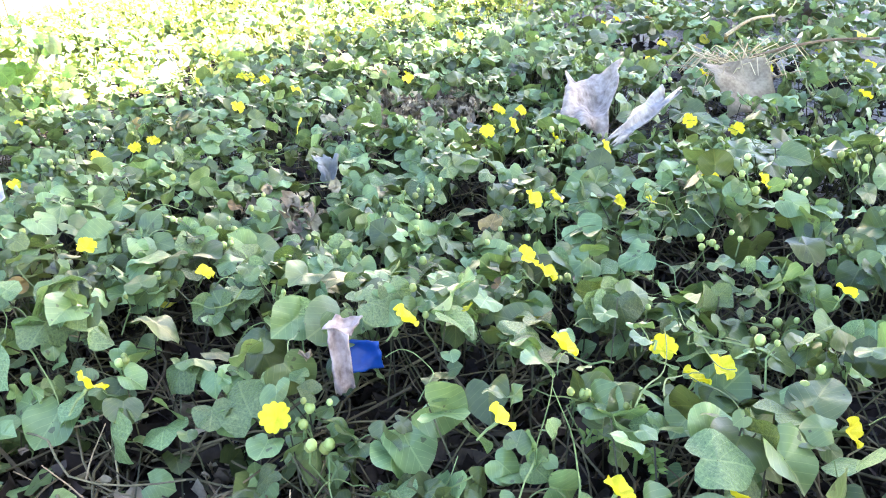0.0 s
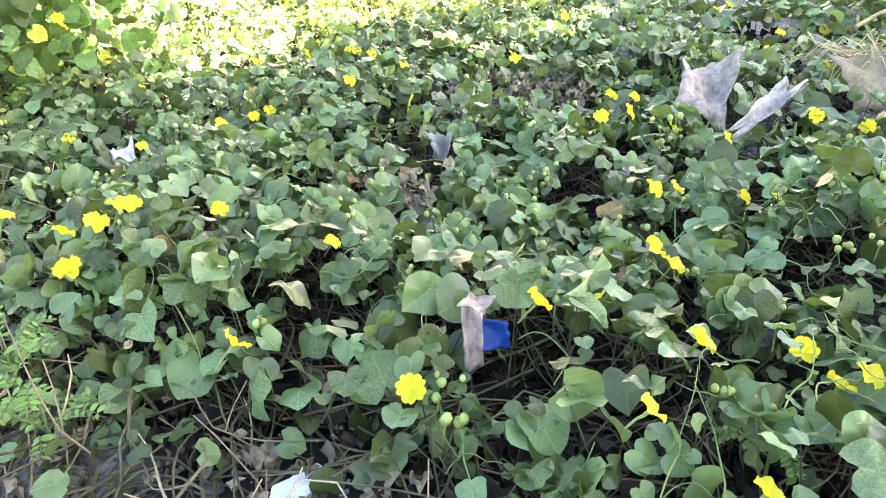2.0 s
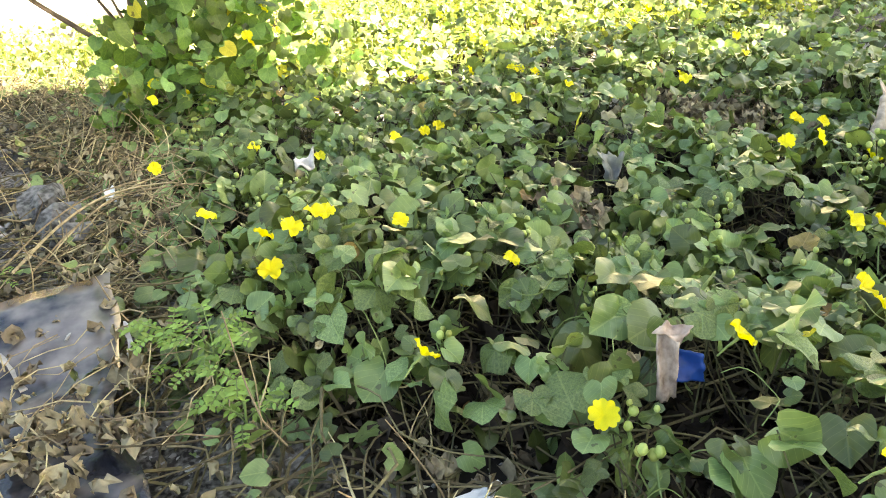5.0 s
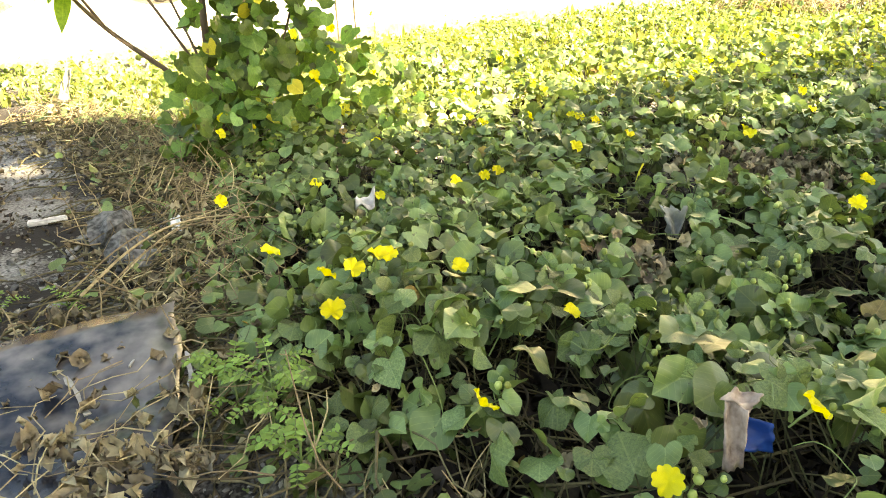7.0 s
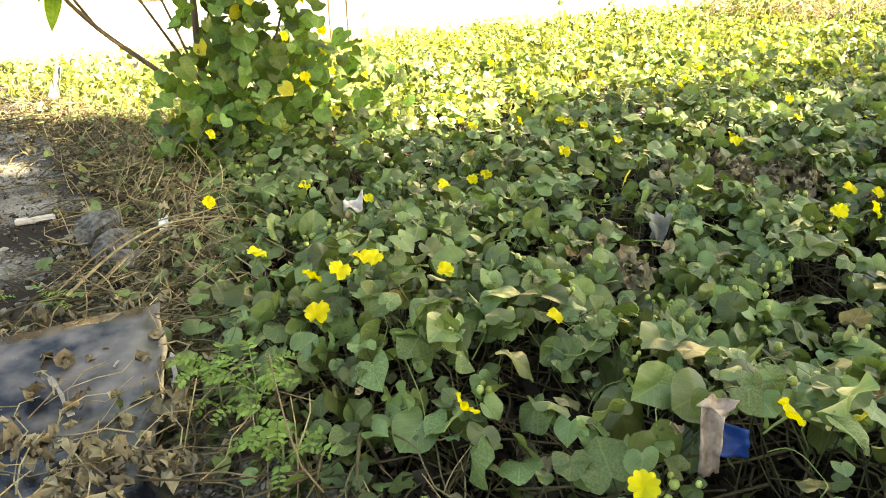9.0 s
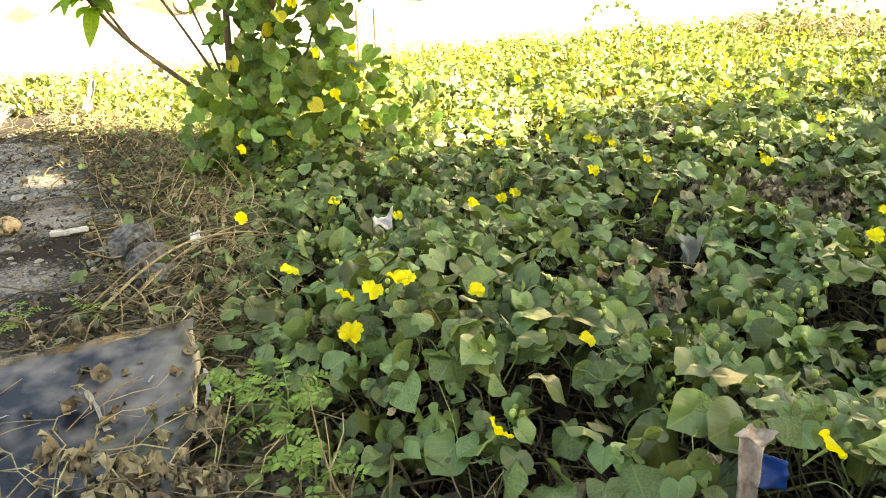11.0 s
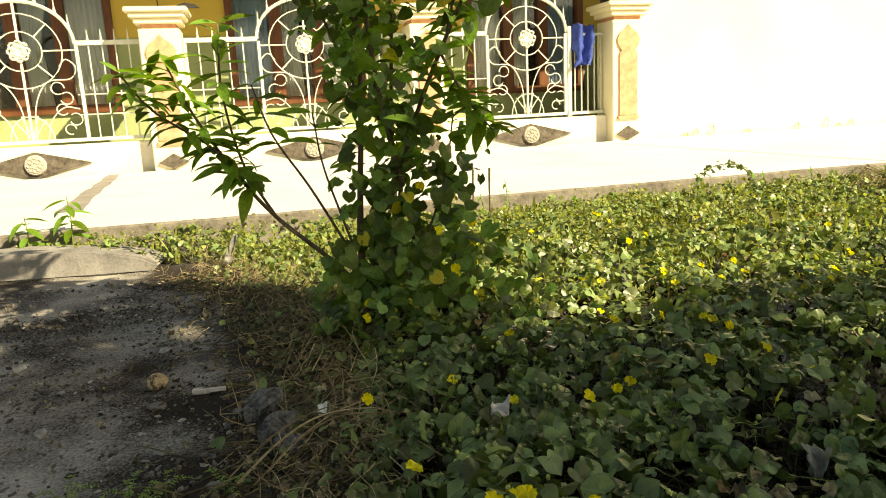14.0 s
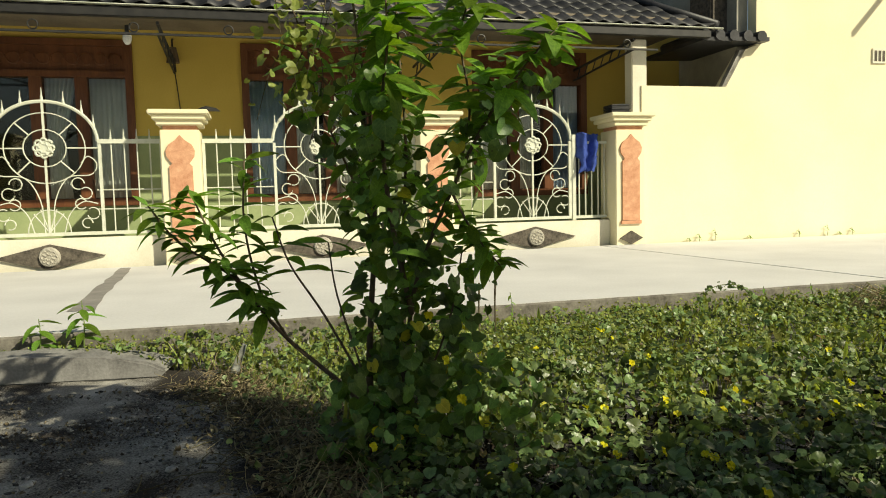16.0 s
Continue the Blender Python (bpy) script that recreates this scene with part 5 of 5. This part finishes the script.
tagged(strewn("stray_vine_leaves", FAR_LEAVES, spots, frames_from(rng.normal(0, 0.5, (len(pl), 3)) + np.array((0, -0.2, 0.9)), rng.normal(0, 1, (len(pl), 3))), rng.uniform(0.012, 0.034, len(pl)), M_LEAF), "stray green vine leaves over dry twigs", "vine leaves", kind="stuff")
pl = np.array(litter_spots(1700, -0.7, 2.3, -0.10, 0.13))
spots = np.array([(x, y, soil_height(x, y) + abs(rng.normal(0.006, 0.014))) for x, y in pl])
tagged(strewn("fallen_leaves", CURLED, spots, frames_from(rng.normal(0, 0.5, (len(pl), 3)) + np.array((0, -0.1, 0.8)), rng.normal(0, 1, (len(pl), 3))), rng.uniform(0.010, 0.032, len(pl)), M_DEADLEAF), "curled dead brown leaves on the ground", "leaf litter", kind="stuff")
pl = np.array([(0.31 + rng.normal(0, 0.09), 0.27 + rng.normal(0, 0.07)) for k in range(420)] + [(-0.175 + rng.normal(0, 0.04), -0.02 + rng.normal(0, 0.04)) for k in range(90)])
spots = np.array([(x, y, soil_height(x, y) + 0.075 + abs(rng.normal(0.012, 0.018))) for x, y in pl])
tagged(strewn("dead_leaf_heap", CURLED, spots, frames_from(rng.normal(0, 0.5, (len(pl), 3)) + np.array((0, -0.2, 0.8)), rng.normal(0, 1, (len(pl), 3))), rng.uniform(0.010, 0.03, len(pl)), M_DEADLEAF), "heap of dry brown leaf litter among the vines", "leaf litter", kind="stuff")

# black sheet lying beside the bed
sv, sf, cols, rows = [], [], 60, 50
for j in range(rows + 1):
    for i in range(cols + 1):
        a, b = i / cols, j / rows
        y = -1.15 + 1.25 * b
        x = -2.3 + a * (1.488 - 0.11 * y)
        x += (0.05 * lump(0, y, 5) + 0.02 * lump(3, y, 14)) * max(0, a - 0.8) * 5
        y += (0.035 * lump(x, 0, 4.5) + 0.05 * max(0, a - 0.8)) * b
        crease = 0.014 * abs(lump(x * 1.6 + y, y - x, 3.2)) + 0.005 * lump(x, y, 9) + 0.004 * abs(lump(x + 0.6 * y, y, 17))
        edge = 0.030 * max(0, (b - 0.86) / 0.14) * (0.4 + a)
        sv.append((x, y, -0.118 + crease + edge))
sf = [(j * (cols + 1) + i, j * (cols + 1) + i + 1, (j + 1) * (cols + 1) + i + 1, (j + 1) * (cols + 1) + i) for j in range(rows) for i in range(cols)]
sheet = new("plastic_sheet", mesh_of("plastic_sheet", sv, sf, M_TARP))
sol = sheet.modifiers.new("thick", "SOLIDIFY")
sol.thickness = 0.003
tagged(sheet, "dusty black plastic sheet with glare painted in, spread beside the vines", "plastic sheet")
for x, y, a, l, w2 in ((-0.953, 0.005, 110, 0.21, 0.009), (-0.805, -0.06, 95, 0.14, 0.007), (-0.86, 0.06, 72, 0.13, 0.004), (-1.06, -0.03, 20, 0.10, 0.004)):
    n = 12
    half = [(i / n - 0.5) * l for i in range(n + 1)]
    wide = [w2 * (0.3 + 0.7 * rng.random()) for i in range(n + 1)]
    sway = [0.004 * lump(i * 0.4 + x, 0.0) for i in range(n + 1)]
    outline = [(p, o - w3 / 2) for p, w3, o in zip(half, wide, sway)] + [(p, o + w3 / 2) for p, w3, o in list(zip(half, wide, sway))[::-1]]
    b = prism(bmesh.new(), outline, 0, 0.002)
    bmesh.ops.rotate(b, verts=b.verts, matrix=Matrix.Rotation(radians(90), 3, "X"))
    ob = finish("pale_strip", b, M_TARPB)
    ob.matrix_basis = pose(x, y, -0.098, 0, 0, a)
    tagged(ob, "frayed pale fibre strip on the black sheet", "strip", "strips on the sheet")
sheet_litter = np.array([(rng.normal(-0.95, 0.17), rng.normal(-0.17, 0.12)) for k in range(210)] + [(rng.normal(-0.86, 0.09), rng.normal(-0.26, 0.05)) for k in range(80)])
sheet_litter = np.array([(x + 0.05 * lump(x, y, 14), y + 0.05 * lump(x + 5, y, 14)) for x, y in sheet_litter])
sheet_litter = sheet_litter[(sheet_litter[:, 0] < -0.78) & (sheet_litter[:, 1] < 0.08)]
spots = np.array([(x, y, -0.098 + abs(rng.normal(0, 0.006))) for x, y in sheet_litter])
tagged(strewn("dry_leaf_scraps", CURLED, spots, frames_from(rng.normal(0, 0.45, (len(spots), 3)) + np.array((0, 0, 0.9)), rng.normal(0, 1, (len(spots), 3))), rng.uniform(0.007, 0.030, len(spots)), M_DEADLEAF), "dry leaf scraps on the black sheet", "leaf litter", kind="stuff")
t2 = bmesh.new()
for k in range(70):
    x, y, a, pts = rng.normal(-0.98, 0.16), rng.normal(-0.20, 0.10), rng.uniform(0, 6.28), []
    for i in range(5):
        pts.append((min(x, -0.72), min(y, 0.1), -0.098 + 0.014 * abs(math.sin(i * 0.9 + k))))
        x, y, a = x + 0.03 * math.cos(a), y + 0.03 * math.sin(a), a + rng.normal(0, 0.4)
    tube(t2, pts, 0.0010, 0.0005, 4)
tagged(finish("sheet_twigs", t2, M_DRY), "dry vine twigs lying over the black sheet", "twigs", kind="stuff")


# ---- scraps in the vines ----
def sheet_scrap(name, label, category, material, corners, bend=0.01, n=10, thick=0.0015, ragged=0.08, group=""):
    """A crumpled sheet between four corners."""
    a, b, c, d = [Vector(p) for p in corners]
    up = (b - a).cross(d - a).normalized()
    v = []
    for j in range(n + 1):
        for i in range(n + 1):
            s, t = i / n, j / n
            p = a.lerp(b, s).lerp(d.lerp(c, s), t)
            edge = max(abs(s - 0.5), abs(t - 0.5)) * 2
            p = p + up * bend * (math.sin(5 * s + 3 * t) + 1.2 * lump(s * 3 + a.x * 9, t * 3)) + (p - (a + c) / 2) * ragged * lump(s * 6 + a.y * 7, t * 6) * edge
            v.append(p)
    f = [(j * (n + 1) + i, j * (n + 1) + i + 1, (j + 1) * (n + 1) + i + 1, (j + 1) * (n + 1) + i) for j in range(n) for i in range(n)]
    ob = new(name, mesh_of(name, [tuple(p) for p in v], f, material))
    sol = ob.modifiers.new("thick", "SOLIDIFY")
    sol.thickness = thick
    return tagged(ob, label, category, group)


sheet_scrap("cardboard_scrap", "curled strip of brown spotted cardboard among the leaves", "scrap", M_CARD, ((-0.344, -0.448, -0.070), (-0.331, -0.458, -0.068), (-0.321, -0.444, -0.016), (-0.333, -0.430, -0.010)), 0.005, ragged=0.14)
sheet_scrap("cardboard_flap", "folded top flap of the cardboard strip", "scrap", M_CARD, ((-0.340, -0.430, -0.010), (-0.318, -0.445, -0.016), (-0.300, -0.436, -0.012), (-0.316, -0.424, -0.006)), 0.004, ragged=0.15)
sheet_scrap("blue_wrapper", "bright blue plastic wrapper under the leaves", "wrapper", M_BLUEPL, ((-0.328, -0.430, -0.066), (-0.292, -0.452, -0.066), (-0.288, -0.440, -0.042), (-0.318, -0.418, -0.038)), 0.005, ragged=0.12)
sheet_scrap("cloth_rag", "dirty pale spotted rag lying over the vines", "rag", M_RAG, ((0.385, -0.06, -0.075), (0.455, -0.115, -0.075), (0.600, -0.03, 0.0), (0.510, 0.035, -0.005)), 0.020, ragged=0.20, n=22)
sheet_scrap("plastic_strip", "crumpled clear grey plastic strip on the vines", "plastic scrap", M_PLASTIC, ((0.332, -0.218, -0.045), (0.342, -0.232, -0.047), (0.605, -0.180, -0.022), (0.580, -0.140, -0.022)), 0.010, ragged=0.4, n=18)
sheet_scrap("grey_rag", "torn grey cloth scrap hanging among leaves", "rag", M_PLASTIC, ((-0.055, 0.06, -0.085), (-0.044, 0.052, -0.087), (-0.012, 0.075, -0.050), (-0.052, 0.092, -0.040)), 0.010, ragged=0.5)
sheet_scrap("sack_scrap", "brown sacking half buried under the straw", "sack", M_DEADLEAF, ((0.74, -0.20, -0.10), (0.84, -0.26, -0.10), (0.88, -0.18, -0.01), (0.77, -0.11, -0.01)), 0.012, ragged=0.15)
sheet_scrap("white_scrap", "crumpled white paper scrap beside the flowers", "paper", M_PAPER, ((-0.517, 0.352, -0.062), (-0.482, 0.350, -0.060), (-0.474, 0.372, -0.040), (-0.506, 0.380, -0.044)), 0.011, ragged=0.08, n=12)
sheet_scrap("paper_bit", "small white paper bit among dry twigs", "paper", M_WHITE, ((-0.855, 0.58, -0.125), (-0.835, 0.575, -0.125), (-0.833, 0.595, -0.105), (-0.852, 0.60, -0.105)), 0.004, ragged=0.4)
sheet_scrap("white_plastic_strip", "thin white plastic strip standing among weeds", "plastic scrap", M_PLASTIC, ((-1.33, 2.24, -0.11), (-1.29, 2.23, -0.11), (-1.25, 2.26, 0.01), (-1.27, 2.27, 0.015)), 0.006)
for k, (dx, dy, r) in enumerate(((0, 0, 0.0035), (0.03, -0.015, 0.0022), (-0.02, 0.02, 0.002), (0.05, 0.03, 0.0016))):
    pts = smooth_line([(-0.99 + dx, 0.33 + dy, -0.13), (-0.92 + dx, 0.42 + dy, -0.10), (-0.84 + dx, 0.48 + dy, -0.082), (-0.74 + dx, 0.50 + dy * 2, -0.085), (-0.68 + dx, 0.49, -0.10)])
    tagged(finish("dry_straw_blade", tube(bmesh.new(), pts, r, 0.001, 4), M_DRY), "long bent dry straw blade beside the vines", "straw", "straw blades")


def straw_bundle(name, label, at, count, length, spread, lean, material, r=0.002):
    b = bmesh.new()
    for k in range(count):
        a = rng.uniform(0, 6.28)
        d = Vector((math.cos(a) * spread + lean[0], math.sin(a) * spread + lean[1], rng.uniform(0.15, 0.7))).normalized()
        s = Vector((rng.normal(0, 0.03), rng.normal(0, 0.03), 0))
        l = length * rng.uniform(0.5, 1.1)
        tube(b, [s, s + d * l * 0.4 + Vector((0, 0, 0.01)), s + d * l * 0.75, s + d * l + Vector((0, 0, -0.35 * l))], r, r * 0.5, 4)
    ob = finish(name, b, material)
    ob.location = at
    return tagged(ob, label, "straw", kind="stuff")


straw_bundle("straw_clump", "clump of dry pale straw on the sacking", (0.90, -0.12, -0.06), 60, 0.15, 0.9, (-0.15, 0.1), M_STRAW, 0.0017)
for a, b in (((0.88, -0.16, -0.01), (1.14, -0.30, 0.0)), ((0.86, -0.1, 0.03), (1.02, -0.12, 0.05))):
    ob = finish("straw_stalk", tube(bmesh.new(), smooth_line([a, tuple((Vector(a) + Vector(b)) / 2 + Vector((0, 0, 0.012))), b]), 0.004, 0.003, 6), M_DRY)
    tagged(ob, "thick pale dry stalk over the leaves", "stalk", "dry stalks")
straw_bundle("dry_grass_heap", "heap of dry brown grass at the bed's far side", (2.45, 2.75, -0.10), 260, 0.42, 1.2, (0, 0), M_DRY, 0.003)
straw_bundle("dry_grass_heap", "heap of dry brown grass at the bed's far side", (2.75, 2.45, -0.10), 200, 0.40, 1.2, (0, 0), M_DEADLEAF, 0.003)
n = 420
spots = np.column_stack([rng.normal(2.5, 0.35, n), rng.normal(2.65, 0.28, n), rng.normal(0.0, 0.05, n)])
spots[:, 2] = -0.1 + np.abs(spots[:, 2]) + 0.22 * np.exp(-((spots[:, 0] - 2.55) ** 2 + (spots[:, 1] - 2.62) ** 2) / 0.12)
tagged(strewn("mound_vine", FAR_LEAVES, spots, frames_from(rng.normal(0, 0.5, (n, 3)) + np.array((0, -0.4, 0.8)), rng.normal(0, 1, (n, 3))), rng.uniform(0.018, 0.036, n), M_LEAF), "vine leaves climbing over the dry grass heap", "vine leaves", kind="stuff")
straw_bundle("dry_grass_tuft", "tuft of dry straw at the sheet's corner", (-0.86, 0.16, -0.13), 26, 0.10, 0.8, (0.2, 0.0), M_DRY, 0.0013)
straw_bundle("dry_grass_tuft", "tuft of dry straw at the sheet's edge", (-1.04, 0.14, -0.13), 18, 0.09, 0.9, (0.0, 0.0), M_DRY, 0.0013)
rock("old_log", "dark rotten log end beyond the straw", "log", (2.15, 0.36, -0.08), 0.11, M_BARK, (1.8, 0.8, 0.7), 0.3, seed=6, turn=20)


# ---- weeds ----
LEAFLET = lance_leaf(3, 0.2, 0.15, 0.24)


def feathery_weed(at, height, fronds, material=M_FERN, leaflet=0.0108, lean=(0, 0)):
    weed = thing("feathery_weed", "light green feathery-leaved weed at the bed's edge", "weed", at, "feathery weeds")
    st = bmesh.new()
    sp, nr, tp, sz = [], [], [], []
    for k in range(fronds):
        a = rng.uniform(0, 6.28)
        z = height * rng.uniform(0.25, 1.0)
        base = Vector((lean[0] * z, lean[1] * z, z))
        d = Vector((math.cos(a), math.sin(a), 0.45)).normalized()
        l = rng.uniform(0.035, 0.06)
        mid = base + d * l * 0.6 + Vector((0, 0, 0.01))
        end = base + d * l + Vector((0, 0, -0.006))
        tube(st, [base, mid, end], 0.0009, 0.0005, 3)
        side = d.cross(Vector((0, 0, 1))).normalized()
        for i in range(8):
            t = 0.2 + 0.8 * i / 7
            p = base.lerp(mid, min(1, t / 0.6)) if t < 0.6 else mid.lerp(end, (t - 0.6) / 0.4)
            for sg in (-1, 1):
                sp.append(p)
                nr.append(Vector((rng.normal(0, 0.2), rng.normal(-0.15, 0.2), 1)))
                tp.append(side * sg + d * 0.45)
                sz.append(leaflet * rng.uniform(0.7, 1.2))
    tube(st, [(0, 0, -0.005), (lean[0] * height * 0.5, lean[1] * height * 0.5, height * 0.5), (lean[0] * height, lean[1] * height, height)], 0.002, 0.001, 5)
    tagged(part("stem", st, M_GREENSTEM, weed), kind="stuff")
    strewn("foliage", [LEAFLET], np.array([tuple(v) for v in sp]), frames_from(np.array([tuple(v) for v in nr]), np.array([tuple(v) for v in tp])), np.array(sz), material, weed)["kind"] = "stuff"
    return weed


feathery_weed((-0.72, -0.16, -0.145), 0.085, 12, lean=(0.1, 0.1))
feathery_weed((-0.70, -0.24, -0.145), 0.085, 11, lean=(0.1, -0.1))
feathery_weed((-0.755, -0.10, -0.145), 0.07, 9, lean=(0.0, 0.2))
feathery_weed((-0.17, -0.66, -0.13), 0.06, 6)
for x, y in ((-1.13, 0.38), (-1.18, 0.34), (-1.02, 0.36), (-1.30, 0.37)):
    feathery_weed((x, y, soil_height(x, y)), 0.035, 6, leaflet=0.008)


def sprout(at, height, leaves, size, label="fresh green sprout beside the road"):
    s = thing("sprout", label, "sprout", at, "sprouts by the road")
    part("stem", tube(bmesh.new(), [(0, 0, -0.01), (0.01, 0, height * 0.6), (0, 0.01, height)], 0.004, 0.002, 5), M_GREENSTEM, s)
    for k in range(leaves):
        a, z = k * 2.4, height * (0.3 + 0.7 * k / leaves)
        turn = frames_from(np.array([[0.2 * math.cos(a), 0.2 * math.sin(a) - 0.2, 1.0]]), np.array([[math.cos(a), math.sin(a), 0.7]]))[0]
        ob = new("leaf", lance_meshes[k % 4])
        ob.parent = s
        ob.matrix_basis = Matrix.Translation((0, 0, z)) @ Matrix(turn.tolist()).to_4x4() @ Matrix.Scale(size, 4)


sprout((-2.13, 2.78, -0.1), 0.27, 13, 0.125)
sprout((-2.33, 2.76, -0.1), 0.19, 9, 0.115)
for x, y, hgt in ((0.10, 2.95, 0.22), (-0.05, 2.9, 0.16), (1.3, 3.1, 0.14), (1.75, 3.15, 0.16), (0.75, 3.0, 0.12), (-0.25, 2.85, 0.14), (2.1, 3.2, 0.16), (0.5, 2.95, 0.12)):
    sprout((x, y, -0.12), hgt, 8, 0.04)
for k, (x, y) in enumerate(((3.46, 6.9), (3.6, 6.9), (3.83, 6.9), (4.35, 6.9), (5.1, 6.9), (5.55, 6.9), (5.75, 6.9), (5.95, 6.9))):
    sprout(TURN @ Vector((x, y, 0.0)), 0.05 + 0.05 * (k % 3), 5, 0.05, "tiny weed growing at the cream wall's foot")
# arching runner at the road's edge
arch_pts = smooth_line([(1.30, 2.45, -0.05), (1.24, 2.4, 0.08), (1.12, 2.35, 0.17), (0.98, 2.31, 0.175), (0.90, 2.3, 0.13)])
runner = tagged(finish("arching_runner", tube(bmesh.new(), arch_pts, 0.004, 0.0015, 5), M_GREENSTEM), "arching vine runner with small leaves above the bed", "vine runner")
pts = np.array([tuple(p) for p in arch_pts for k in range(3)]) + rng.normal(0, 0.008, (3 * len(arch_pts), 3))
strewn("leaf", FAR_LEAVES, pts, frames_from(rng.normal(0, 0.5, (len(pts), 3)) + np.array((0, -0.4, 0.6)), rng.normal(0, 1, (len(pts), 3))), rng.uniform(0.015, 0.03, len(pts)), M_LEAF, runner)
for x, y, hgt in ((-0.14, 2.62, 0.2), (-0.05, 2.65, 0.2)):
    tagged(finish("seed_spike", tube(bmesh.new(), [(x, y, -0.1), (x, y, hgt * 0.5), (x + 0.004, y, hgt)], 0.003, 0.006, 6), M_STEM), "thin brown weed seed spike by the road", "weed", "seed spikes")
